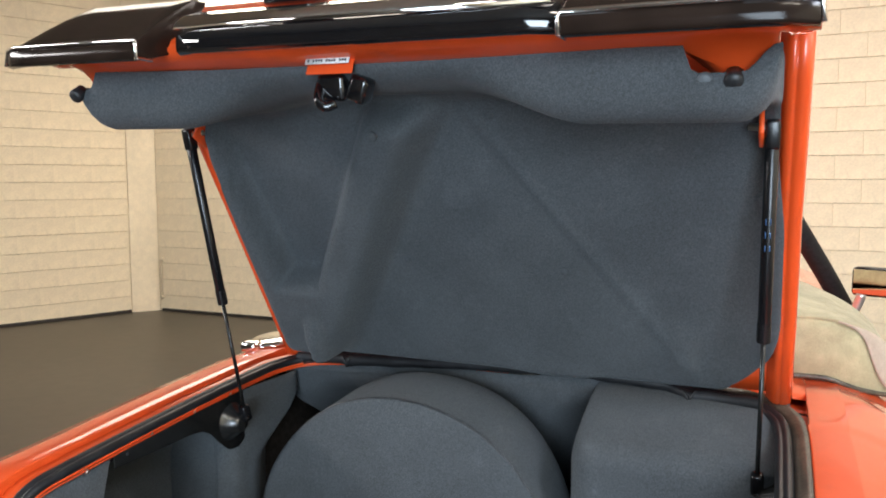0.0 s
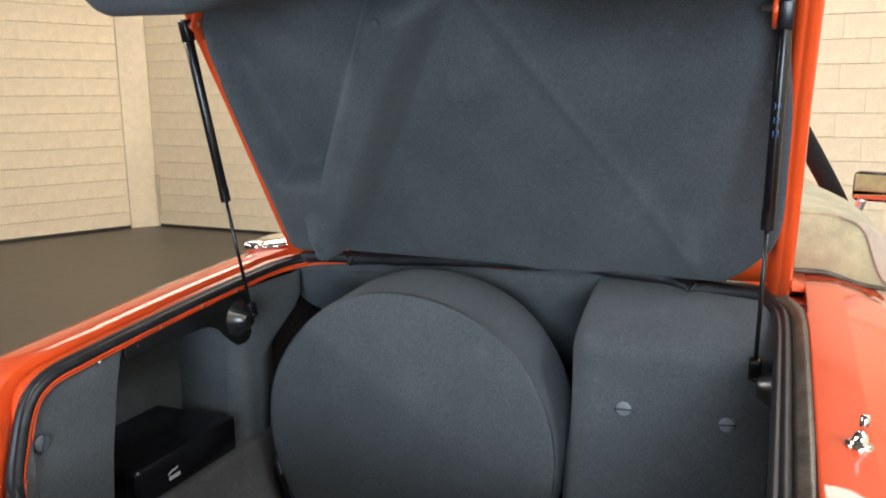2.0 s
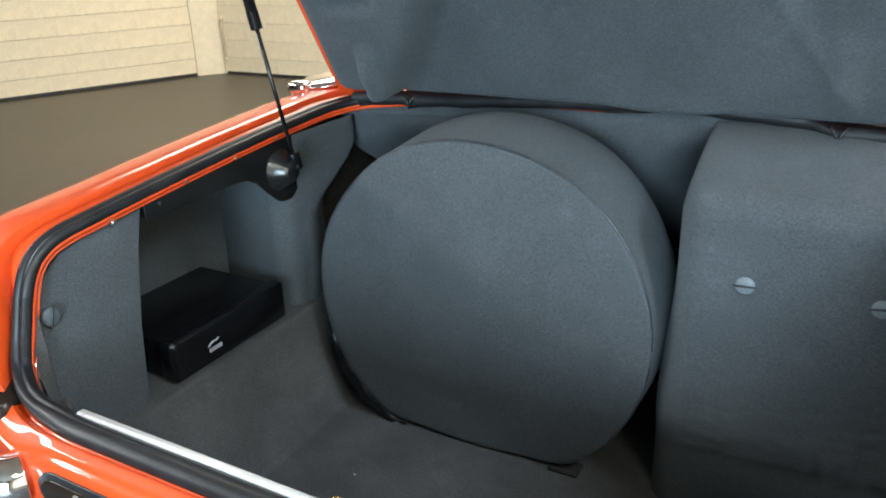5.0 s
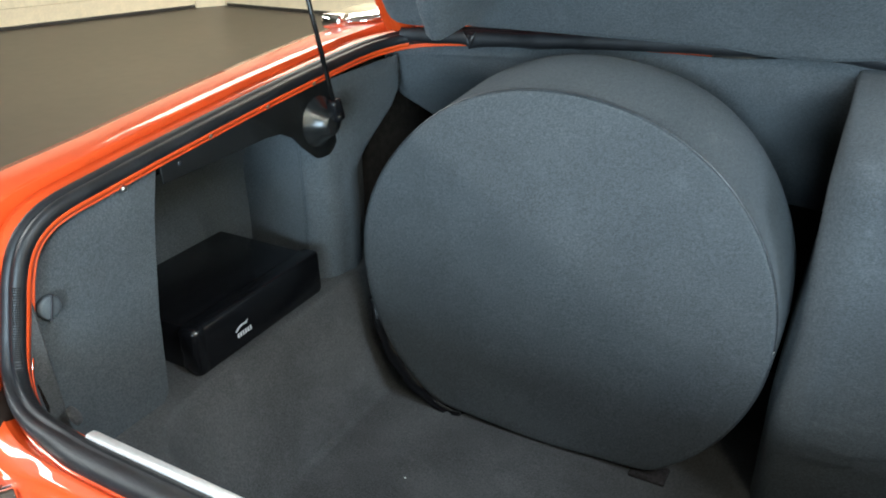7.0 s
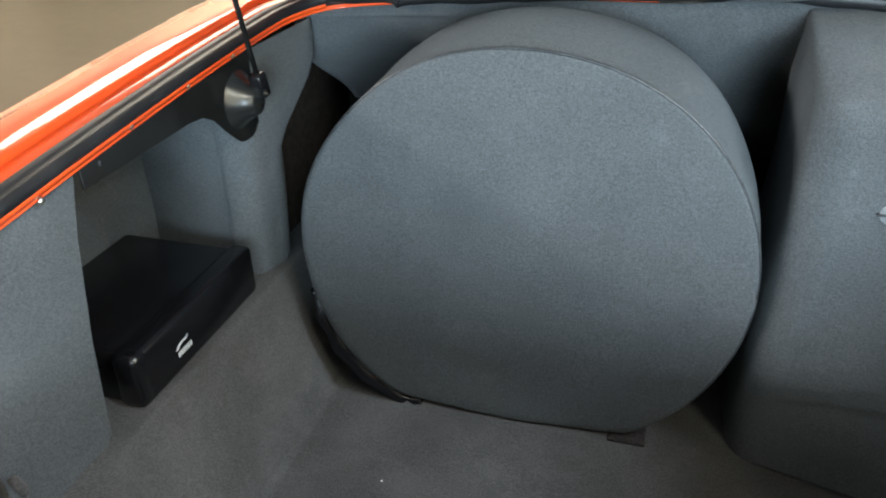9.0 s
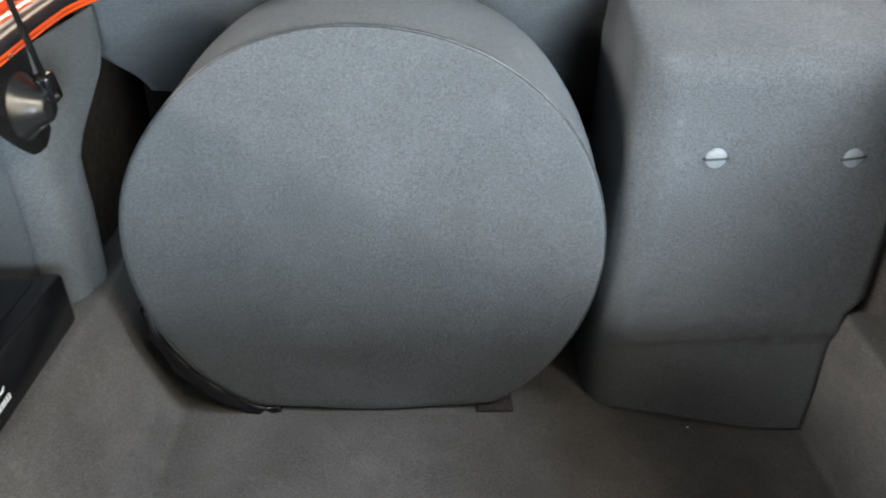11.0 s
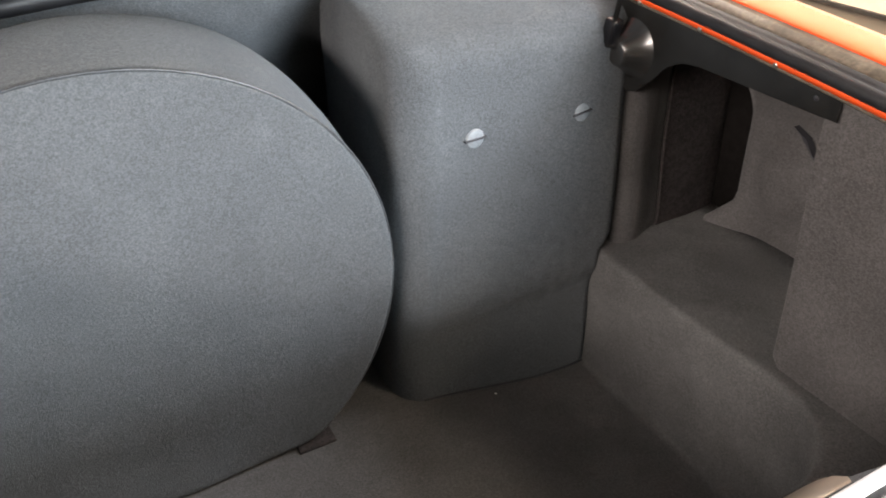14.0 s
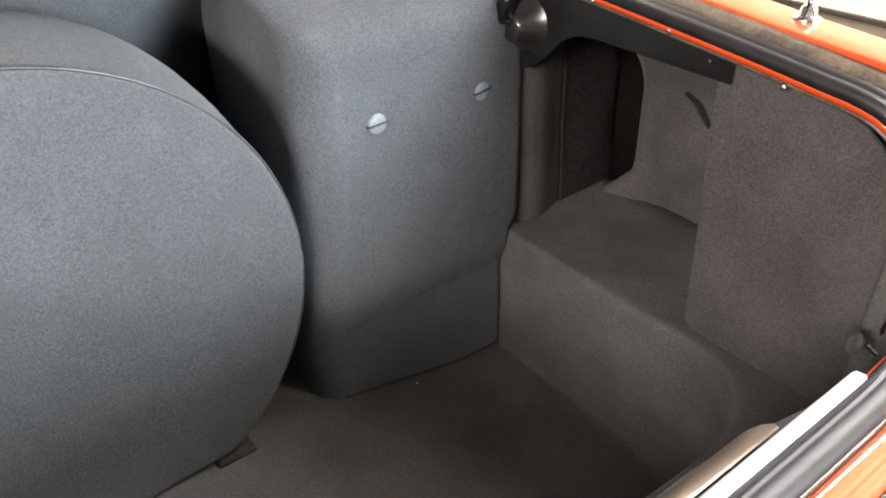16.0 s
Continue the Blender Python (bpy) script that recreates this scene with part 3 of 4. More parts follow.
part("mirror_glass", block((-0.074, -0.0235, -0.05), (0.074, -0.0205, 0.05), m=pose(0.940, 3.2, 1.125, -2.5, 0, -21)), MIRROR, mirror, smooth=False)
part("mirror_foot", tube(curve_points([(0.895, 3.2, 1.075), (0.885, 3.21, 1.035), (0.868, 3.22, 0.99)], 4), 0.018, 12), ALUMINIUM, mirror)
bm = loft([[V(0.66 * k / 8 * w, y, z + 0.03 * (1 - (k / 8) ** 2)) for k in range(-8, 9)] for y, z, w in ((2.3, 0.96, 1), (2.9, 0.98, 1), (3.5, 1.04, 1), (4.2, 1.02, 1), (4.8, 0.93, 0.96), (5.15, 0.82, 0.9), (5.35, 0.70, 0.85), (5.40, 0.55, 0.82), (5.32, 0.34, 0.8))])
part("front_body", bm, PAINT, car, "orange bonnet and nose ahead of the hood", solid=0.004, offset=-1)

# underbody and wheels
bm = block((-0.80, 0.45, 0.24), (0.80, 5.2, 0.34), bev=0.05)
part("underbody", bm, PLASTIC, car, "dark underside of the car")
for wx in (-0.76, 0.76):
    for wy in (1.75, 4.3):
        tyre = part("tyre", spun([(-0.10, 0.20), (-0.105, 0.27), (-0.09, 0.31), (-0.05, 0.325), (0.05, 0.325), (0.09, 0.31), (0.105, 0.27), (0.10, 0.20)], (wx, wy, 0.325), (1, 0, 0), 40), RUBBER, car, "black road tyre")
        part("rim", spun([(-0.09, 0.202), (-0.095, 0.19), (0.0, 0.12), (0.09, 0.19), (0.09, 0.202)], (wx, wy, 0.325), (1, 0, 0), 40), ALUMINIUM, tyre)

# ---- boot interior ----
def floor_level(x):
    """The flat of the tub, falling to one side."""
    return 0.425 - 0.072 * smooth01(x, 0.12, 0.56)


def tub_outline():
    """The tub's upper edge with its inward normals: straight sides, rounded rear corners."""
    half_w, rear_y, r = 0.588, 0.566, 0.135
    pts = [(V(half_w, y, 0), V(-1, 0, 0)) for y in [1.56 - (1.56 - rear_y - r) * k / 34 for k in range(34)]]
    for k in range(17):
        a = math.pi / 2 * k / 16
        n = V(-math.cos(a), math.sin(a), 0)
        pts.append((V(half_w - r, rear_y + r, 0) - n * r, n))
    pts += [(V(x, rear_y, 0), V(0, 1, 0)) for x in [(half_w - r) * (1 - k / 14) for k in range(1, 14)]]
    return pts + [(V(0, rear_y, 0), V(0, 1, 0))] + [(flip(p), flip(n)) for p, n in pts[::-1]]


def tub_row(p, n):
    """From the shelf over its rounded edge, down the wall and out over the floor."""
    right = smooth01(p.x, -0.3, 0.3)
    shelf = lerp(0.652, 0.615, right)
    rear = smooth01(p.y, 0.80, 0.62)
    rt, lean = lerp(0.012, 0.011, right), lerp(0.072, lerp(-0.006, 0.004, rear), right)
    rb = lerp(0.020, lerp(0.014, 0.05, rear), right)
    row = [(u, shelf) for u in (-0.305, -0.22, -0.14, -0.08, -0.04, -0.015)]
    row += [(rt * math.sin(a), shelf - rt * (1 - math.cos(a))) for a in (0.0, 0.35, 0.7, 1.05, 1.3)]
    foot = floor_level((p + n * (rt + lean + rb)).x)
    row += [(rt + lean * t, lerp(shelf - rt, foot + rb, t)) for t in (0.04, 0.2, 0.35, 0.5, 0.65, 0.8, 0.95)]
    row += [(rt + lean + rb * (1 - math.cos(a)), foot + rb * (1 - math.sin(a))) for a in (0.15, 0.4, 0.65, 0.9, 1.15, 1.4, math.pi / 2)]
    out = []
    for u, z in row:
        q = p + n * u
        # the side of the tub turns in behind the spare wheel
        back = 0.17 * smooth01(q.x, -0.40, -0.52) * smooth01(q.x, -0.60, -0.555) * smooth01(q.y, 1.14, 1.40)
        out.append(V(q.x, q.y, z + back))
    last, spine = out[-1], V(0, min(1.5, max(0.82, p.y)), 0)
    for k in range(1, 15):
        q = last.lerp(spine, k / 14)
        back = 0.17 * smooth01(q.x, -0.40, -0.52) * smooth01(q.y, 1.14, 1.40)
        out.append(V(q.x, q.y, floor_level(q.x) + back))
    return [q + V(0.002 * noise.noise(q * 8), 0.002 * noise.noise(q * 7 + V(3, 0, 0)), 0.003 * noise.noise(V(q.x * 6, q.y * 6, 1)) + 0.0012 * noise.noise(q * 30)) for q in out]


bm = loft([tub_row(p, n) for p, n in tub_outline()])
bmesh.ops.remove_doubles(bm, verts=bm.verts[:], dist=0.0001)
part("boot_floor", bm, FLOOR_CARPET, car, "dark grey carpet moulded into the boot floor", solid=0.006, offset=-1)

# bulkhead behind the wheel: carpet curving back, near-black sheet for the shade below it
def bulkhead_fold(x, z):
    """How far the carpet's lower edge turns back into the dark, beside the wheel on both sides."""
    if x > 0:
        depth, cut, side = 0.07, 0.955 + 0.075 * smooth01(x, 0.06, 0.20), smooth01(x, 0.04, 0.12)
    else:
        depth, cut, side = 0.13, 0.99 - 0.065 * smooth01(x, -0.43, -0.63), smooth01(x, -0.34, -0.42)
    return depth * side * smooth01(z, cut + 0.05, cut - 0.12)


PROFILE = [(0, 1.59, 0.722), (0, 1.56, 0.735), (0, 1.53, 0.755), (0, 1.50, 0.782), (0, 1.466, 0.82), (0, 1.438, 0.865), (0, 1.414, 0.91), (0, 1.392, 0.95), (0, 1.375, 0.985), (0, 1.362, 1.02), (0, 1.352, 1.045), (0, 1.346, 1.065), (0, 1.347, 1.078), (0, 1.352, 1.088)]
rows = []
for c in curve_points(PROFILE, 4):
    row = []
    for x in [-0.63 + 1.28 * k / 70 for k in range(71)]:
        y = c.y + bulkhead_fold(x, c.z) + 0.004 * noise.noise(V(x * 5, c.z * 5, 4))
        top = smooth01(c.z, 1.045, 1.07)
        z = c.z - 0.03 * (x / 0.6) ** 2 * top + 0.012 * top * smooth01(x, 0.02, 0.16) + (0.010 * math.sin(7 * x + 1) + 0.012 * noise.noise(V(x * 4, 2, 7))) * smooth01(c.z, 0.97, 0.88)
        row.append(V(x, y, z))
    rows.append(row)
bm = loft(rows)
part("bulkhead_trim", bm, CARPET, car, "grey carpet on the bulkhead behind the spare wheel", solid=0.006, offset=1)
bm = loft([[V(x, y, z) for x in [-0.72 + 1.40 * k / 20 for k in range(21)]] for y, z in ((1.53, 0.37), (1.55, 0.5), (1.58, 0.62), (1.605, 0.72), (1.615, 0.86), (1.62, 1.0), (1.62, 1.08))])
part("bulkhead_board", bm, VOID_SHADE, car, "near-black sheet standing for the shade behind the bulkhead carpet", solid=0.004)

# seal across the front of the opening, pinched where its ends are joined
rows = []
for k in range(89):
    x = -0.555 + 1.11 * k / 88
    pinch = math.exp(-((abs(x) - 0.415) / 0.010) ** 2)
    tuck = smooth01(x, 0.0, 0.16) * smooth01(x, 0.41, 0.36)   # hidden behind the lid's lining here
    y = 1.336 - 0.030 * (abs(x) / 0.555) ** 5 + 0.012 * tuck
    z = 1.107 - 0.019 * smooth01(abs(x), 0.0, 0.42) + 0.011 * tuck
    r = 0.0135 * (1 - 0.35 * pinch) + 0.0012 * math.sin(60 * x) * (0.2 < abs(x))
    rows.append([V(x, y - r * 0.8 * math.cos(a) - (0.006 * pinch if abs(a) < 1 else 0), z + r * math.sin(a) - 0.010 * pinch * (math.sin(a) < 0)) for a in (2 * math.pi * j / 14 - math.pi for j in range(14))])
front_seal = part("front_seal", loft(rows, closed=True), SEALRUBBER, car, "black rubber seal pinched at its joints")
for sx in (-1, 1):
    for w in (-0.013, 0.013):
        part("seal_fold", tube([V(sx * 0.415 + w, 1.312, 1.103), V(sx * 0.415 + w * 0.3, 1.310, 1.088), V(sx * 0.415, 1.311, 1.072)], 0.003, 8, taper=[0.002, 0.0035, 0.002]), SEALRUBBER, front_seal)

# fuel tank cover, a rounded carpeted box beside the wheel
def tank_row(z, front=1.095):
    """One slice of the cover: its side, rounded corner and softly crumpled front."""
    top = smooth01(z, 0.985, 1.035)
    low = smooth01(z, 0.615, 0.535)
    front += 0.017 * low
    left = 0.199 + 0.016 * smooth01(z, 0.62, 0.9) + 0.004 * top
    right = 0.603 - 0.018 * smooth01(z, 0.650, 0.618)
    r = 0.05
    pts = [V(left, 1.37, z), V(left, front + 0.15, z)]
    for k in range(9):
        a = math.pi / 2 * k / 8
        pts.append(V(left + r - r * math.cos(a), front + r - r * math.sin(a), z))
    for k in range(1, 52):
        x = lerp(left + r, right - 0.01, k / 51)
        fold = 0.0038 * math.exp(-((z - 0.572 - 0.05 * (x - 0.4)) / 0.010) ** 2) * (0.6 + 0.8 * noise.noise(V(x * 14, 3, 1)))
        worn = (1 - smooth01(z, 0.66, 0.78)) * smooth01(z, 0.50, 0.57)
        crumple = (0.0020 * noise.noise(V(x * 45, z * 60, 7)) + 0.0008 * noise.noise(V(x * 22, z * 90, 3))) * worn
        pts.append(V(x, front + 0.0035 * noise.noise(V(x * 9, z * 9, 2)) + 0.004 * math.sin(3.1 * (x - left)) - fold + crumple, z))
    pts += [V(right, front + 0.012, z), V(right + 0.004, front + 0.05, z)]
    return pts


rows = [tank_row(0.33 + 0.655 * k / 150) for k in range(150)]
for k in range(11):   # rounded upper edge
    a = math.pi / 2 * k / 10 * 0.87
    rows.append(tank_row(0.985 + 0.050 * math.sin(a), 1.095 + 0.050 * (1 - math.cos(a))))
last = rows[-1]
for k in range(1, 11):   # top, rising gently to the bulkhead
    t = k / 10
    rows.append([V(p.x, lerp(p.y, 1.374, t) if p.y < 1.37 else p.y, last[0].z + 0.056 * t ** 0.75 + 0.004 * math.exp(-((t - 0.55) / 0.10) ** 2) * (0.7 + 0.6 * noise.noise(V(p.x * 7, 1, 2))) + 0.0025 * noise.noise(V(p.x * 12, t * 3, 4))) for p in last])
tank = part("tank_cover", loft(rows), CARPET, car, "grey carpeted cover over the fuel tank", solid=0.005, offset=1)

seam = [V(x, 1.107 + 0.004 * math.sin(3.1 * (x - 0.2)), floor_level(x) + 0.004) for x in [0.235 + 0.352 * k / 24 for k in range(25)]]
part("foot_seam", tube(seam, 0.0022, 8), INK, tank, "dark seam along the cover's foot")


def turn_button(at, axis, parent, tilt=0.0, r=0.0155, mat=None):
    """A slotted quarter-turn trim fastener."""
    axis = Vector(axis)
    head = part("trim_fastener", spun([(-0.004, r * 0.98), (0.002, r), (0.0045, r * 0.93), (0.0055, r * 0.8), (0.0056, 0.001)], at, axis, 28), mat or GREYPLASTIC, parent, "round grey slotted trim fastener")
    side = Vector((math.cos(tilt), 0, math.sin(tilt))) if abs(axis.y) > 0.5 else Vector((0, math.cos(tilt), math.sin(tilt)))
    up = axis.cross(side).normalized()
    m = Matrix((side, up, axis)).transposed().to_4x4()
    m.translation = Vector(at)
    part("slot", block((-r * 1.12, -0.0016, 0.002), (r * 1.12, 0.0016, 0.0072), bev=0.0006, m=m), INK, head)
    return head


turn_button((0.325, 1.094, 0.890), (0, -1, 0), car, 0.05)
turn_button((0.515, 1.097, 0.888), (0, -1, 0), car, 0.12)


# side recesses: outer liner, front wall with its rounded post, access panel
def side_trim(sx):
    def f(x, y, z):
        return V(sx * x, y, z)
    rows = []
    for z in [0.40 + 0.0305 * k for k in range(22)]:
        edge = lerp(1.188, 1.315, smooth01(z, 0.86, 1.01)) if sx > 0 else lerp(1.188, 1.350, smooth01(z, 0.85, 0.985))   # where the trim folds away towards the bulkhead
        post = curve_points(([(0.880, 1.150, 0), (0.862, 1.128, 0), (0.80, 1.121, 0), (0.74, 1.120, 0), (0.715, 1.118, 0), (0.690, 1.110, 0), (0.668, 1.100, 0)] if sx > 0 else [(0.86, 1.150, 0), (0.75, 1.118, 0), (0.66, 1.10, 0)]) + [(0.645, 1.0935, 0), (0.625, 1.0955, 0), (0.606, 1.110, 0), (0.598, 1.14, 0), (0.592, edge - 0.03, 0), (0.596, edge - 0.008, 0), (0.608, edge + 0.016, 0), (0.626, edge + 0.045, 0), (0.634, edge + 0.065, 0)], 5)
        rows.append([f(p.x + 0.008 * smooth01(z, 0.8, 0.62), p.y + 0.002 * noise.noise(V(p.x * 20, p.y * 20, z * 7)), min(z, (1.035 if sx > 0 else 1.046) - 0.9 * max(0.0, p.x - 0.68))) for p in post])
    if sx > 0:   # the far part of the recess, shade put into its colour, then the post
        part("recess_felt", loft([r[:21] for r in rows]), SHADE_BROWN, car, "carpet deep inside the side recess, darkened for its shade", solid=0.005, offset=1)
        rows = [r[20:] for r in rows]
    part("recess_trim", loft(rows), CARPET if sx < 0 else CARPET_DARK, car, "grey carpet lining at the front of the side recess", solid=0.005, offset=1 if sx > 0 else -1)
    # side wall beside the wheel, its shade put into the dark colour
    part("side_board", loft([[f(x, y, z) for x, y in ((0.637, 1.20), (0.637, 1.30), (0.640, 1.42), (0.65, 1.72))] for z in (0.44, 0.6, 0.8, 0.95, 1.06)]), GAP_SHADE, car, "dark brown sheet standing for shaded carpet beside the wheel", solid=0.004)
    # added sheet whose black stands for the shade in the wing gap
    part("wing_board", loft([[f(x, y, z) for x, y in ((0.868, 1.03), (0.872, 1.12), (0.870, 1.20))] for z in (0.58, 0.75, 0.93)]), VOID_SHADE, car, "near-black sheet standing for the shade inside the wing", solid=0.004)
    rows = []
    for k in range(19):
        z = 0.58 + 0.0215 * k
        rows.append([f(0.842 + 0.010 * math.sin(math.pi * j / 12) - 0.14 * smooth01(z, 0.82, 1.06) - 0.020 * (1 - smooth01(math.hypot(y - 0.950, z - 0.735), 0.040, 0.068)) - 0.030 * smooth01(z, 0.66, 0.61) * smooth01(y, 0.98, 1.09) + 0.003 * noise.noise(V(y * 9, z * 9, sx)), y, z)
                     for j, y in ((j / 3, 0.62 + ((0.425 + 0.045 * smooth01(z, 0.68, 0.61)) if sx > 0 else 0.54) * j / 36) for j in range(37))])
    part("wing_liner", loft(rows), CARPET if sx < 0 else CARPET_DARK, car, "grey carpet lining inside the wing", solid=0.005)
    part("recess_back", plate([(0.606, 0.60), (0.845, 0.60), (0.845, 0.84), (0.76, 0.94), (0.606, 0.96)], 0.006, lambda u, v, w: f(u, 0.628 - w, v)), CARPET if sx < 0 else CARPET_DARK, car, "grey carpet at the back of the side recess", smooth=False)
    if sx > 0:
        slit = [(0.957, 0.844), (0.944, 0.836), (0.926, 0.820), (0.912, 0.806), (0.903, 0.800), (0.914, 0.812), (0.930, 0.832)]
        part("lining_slit", plate(slit, 0.012, lambda u, v, w: f(0.830 + w, u, v)), INK, car, "dark cut in the wing's carpet lining", smooth=False)
    # flat access panel at the back of the recess
    back, base = (0.0, 0.612) if sx > 0 else (1.0, 0.648)
    edge = [(0.742 - 0.062 * back, base + 0.017), (0.748 - 0.055 * back, 0.80), (0.757 - 0.042 * back, 0.93), (0.757 - 0.02 * back, 1.016), (0.70, 1.012), (0.63, 1.000), (0.575, 0.980), (0.535, 0.948), (0.508, 0.912), (0.49, 0.868), (0.474, 0.83), (0.466, 0.78), (0.466, base), (0.725 - 0.062 * back, base - 0.003)]
    panel = part("access_panel", plate(edge, 0.009, lambda u, v, w: f(0.600 + w - 0.004 * math.sin(8 * u), u, v)), CARPET if sx < 0 else CARPET_DARK, car, "flat carpeted access panel beside the boot opening", bevel=0.003)
    if sx < 0:
        turn_button((sx * 0.5985, 0.533, 0.893), (-sx, 0, 0), car, 1.3, mat=DULLGREY)
    rows = [[f(x, y, z) for x, z in ((0.603, 1.004), (0.65, 0.998), (0.70, 0.975), (0.76, 0.925))] for y in (0.73, 0.85, 1.0, 1.10, 1.19)]
    part("recess_cap", loft(rows), SATIN, car, "dark lining under the rail", solid=0.002)
    # black metal plate under the rail with the strut's cone
    edge = [(0.735, 1.034), (0.735, 0.983), (0.86, 0.984), (0.95, 0.985), (0.985, 0.981), (1.012, 0.967), (1.036, 0.942), (1.060, 0.921), (1.072, 0.912), (1.084, 0.908), (1.108, 0.907), (1.120, 0.913), (1.164, 0.952), (1.168, 0.957), (1.170, 0.99), (1.15, 1.055), (1.0, 1.048), (0.86, 1.040)]
    mount = part("strut_bracket", plate(edge, 0.004, lambda u, v, w: f(0.594 + w, u, v)), SATIN, car, "black metal bracket below the boot rail", bevel=0.0015)
    part("cone", spun([(0, 0.050), (0.003, 0.046), (0.008, 0.040), (0.016, 0.033), (0.027, 0.025), (0.035, 0.0205), (0.0375, 0.017), (0.038, 0.002)], f(0.598, 1.085, 0.975), (-sx, 0, 0), 32), CONE_BLACK, mount)
    part("ball_stud", tube([f(0.568, 1.086, 0.982), f(0.548, 1.090, 0.990)], 0.006, 12), SATIN, mount, "black ball stud")
    part("rivet_hole", spun([(0, 0.0035), (0.0006, 0.0035)], f(0.5938, 0.768, 1.003), (-sx, 0, 0), 12), INK, mount)
    for y, z in ((0.828, 1.026), (0.955, 1.037), (1.075, 1.046), (0.668, 1.002)):
        part("rail_screw", spun([(0, 0.0045), (0.004, 0.0045), (0.006, 0.003), (0.0062, 0.0005)], f(0.593, y, z), (-sx, 0, 0), 10), STEEL, car, "small plated screw under the rail")


side_trim(1)
side_trim(-1)

# carpet apron below the lip, round the back of the boot
half = []
for p, o, n, rear, low in FRAMES:
    if p.z < 0.94:
        inn = Vector((-o.x, -o.y, 0)).normalized()
        zs = [p.z - 0.004, p.z - 0.016, p.z - 0.05, lerp(p.z - 0.06, 0.66, 0.5), 0.655, 0.612]
        inn *= lerp(0.35, 1.0, smooth01(p.z, 0.862, 0.83)) * lerp(0.22, 1.0, smooth01(p.x, 0.56, 0.36))
        half.append([V(p.x, p.y, z) + inn * w for z, w in zip(zs, (0.006, 0.018, 0.044, 0.078, 0.104, 0.122))])
rows = half + [[flip(q) for q in r] for r in half[::-1][1:]]
part("sill_trim", loft(rows), FLOOR_CARPET, car, "grey carpet behind the boot sill", solid=0.005, offset=1)
for sx in (1, -1):
    part("trim_clip", spun([(-0.006, 0.013), (0.0, 0.0125), (0.002, 0.009), (0.0022, 0.001)], (sx * 0.545, 0.499, 0.772), (-0.5 * sx, 0.80, 0.4), 20), CARPET_DARK, car, "grey push clip behind the sill")

# ---- gas struts ----
def strut(sx, foot, head):
    foot, head = Vector(foot), Vector(head)
    d = (head - foot).normalized()
    mid = foot + d * 0.285
    s = part("gas_strut", tube([mid - d * 0.004, mid, head - d * 0.03, head - d * 0.027], 0.0105, 16, taper=[0.0085, 0.0105, 0.0105, 0.008]), PLASTIC, car, "black gas strut holding the boot lid")
    part("rod", tube([foot + d * 0.012, mid], 0.0042, 12), SATIN, s)
    part("collar", tube([mid - d * 0.006, mid + d * 0.028], 0.0113, 32), PLASTIC, s, smooth=False)
    m = look(head, head + d)
    part("end_fitting", block((-0.011, -0.011, -0.014), (0.011, 0.011, 0.032), bev=0.004, m=m), PLASTIC, s)
    part("stud", tube([head, head + V(-0.035 * sx, 0.004, 0.004)], 0.006, 12), STEEL, s)
    part("end_fitting", block((-0.011, -0.011, -0.026), (0.011, 0.011, 0.014), bev=0.005, m=look(foot, foot + d)), PLASTIC, s)
    if sx > 0:
        for k in range(3):
            for j in range(2):
                c = mid + d * (0.16 + 0.022 * k) + V(-0.004 + 0.007 * j, -0.0098, -0.003)
                part("print", block((-0.0009, -0.0005, -0.005), (0.0009, 0.0005, 0.005), m=Matrix.Translation(c) @ pose(0, 0, 0, 12)), BLUEPRINT, s, "blue printed marks")


strut(1, (0.556, 1.092, 1.000), (0.564, 0.953, 1.619))
strut(-1, (-0.560, 1.092, 0.993), (-0.578, 0.953, 1.640))

# ---- spare wheel under its cover ----
wheel = thing("spare_wheel", "upright spare wheel hidden under a fitted grey carpet cover", "wheel")
CX, CZ, R = -0.167, 0.735, 0.353


def cover_ring(y, r, dz=0.0, top=0.042, shoulder=0.0):
    pts = []
    for k in range(96):
        a = 2 * math.pi * k / 96
        rr = r * (1 - top * max(0.0, math.sin(a)) ** 4 + 0.012 * math.exp(-((a - 3.75) / 0.35) ** 2) - (0.6 * top + shoulder) * math.exp(-((a - 2.45) / 0.40) ** 2) + 0.9 * shoulder * math.exp(-((a - 0.95) / 0.40) ** 2))
        z = CZ + dz + rr * math.sin(a)
        low = 0.428 + 0.002 * math.sin(9 * a)
        if z < low + 0.02:
            z = low + 0.02 * math.exp((z - low - 0.02) / 0.05)
        pts.append(V(CX + rr * math.cos(a), y, z))
    return pts


rows = [cover_ring(1.094 - 0.008 * (1 - (k / 23) ** 2), R * (0.02 + 0.965 * k / 23)) for k in range(24)]
rows += [cover_ring(1.0945, R * 0.996), cover_ring(1.098, R * 1.004)]
bm = loft([[p + V(0, 0.0035 * noise.noise(V(p.x * 6, 3, p.z * 6)) + 0.0012 * noise.noise(V(p.x * 22, 5, p.z * 22)), 0) for p in row] for row in rows], closed=True)
bm.verts.ensure_lookup_table()
bm.faces.new(bm.verts[0:96])
face = part("cover_face", bm, CARPET, wheel, "round grey carpet face of the wheel cover", solid=0.004)
rows = [cover_ring(1.098, R * 1.002)] + [cover_ring(y, R * s, dz, tp, 0.028 * smooth01(y, 1.10, 1.20)) for y, s, dz, tp in ((1.104, 1.001, 0, 0.040), (1.13, 1.008, 0.0, 0.034), (1.18, 1.016, 0.002, 0.025), (1.23, 1.018, 0.003, 0.018), (1.27, 1.012, 0.003, 0.016), (1.295, 0.985, 0.003, 0.016), (1.318, 0.92, 0.002, 0.016), (1.325, 0.80, 0.0, 0.016))]
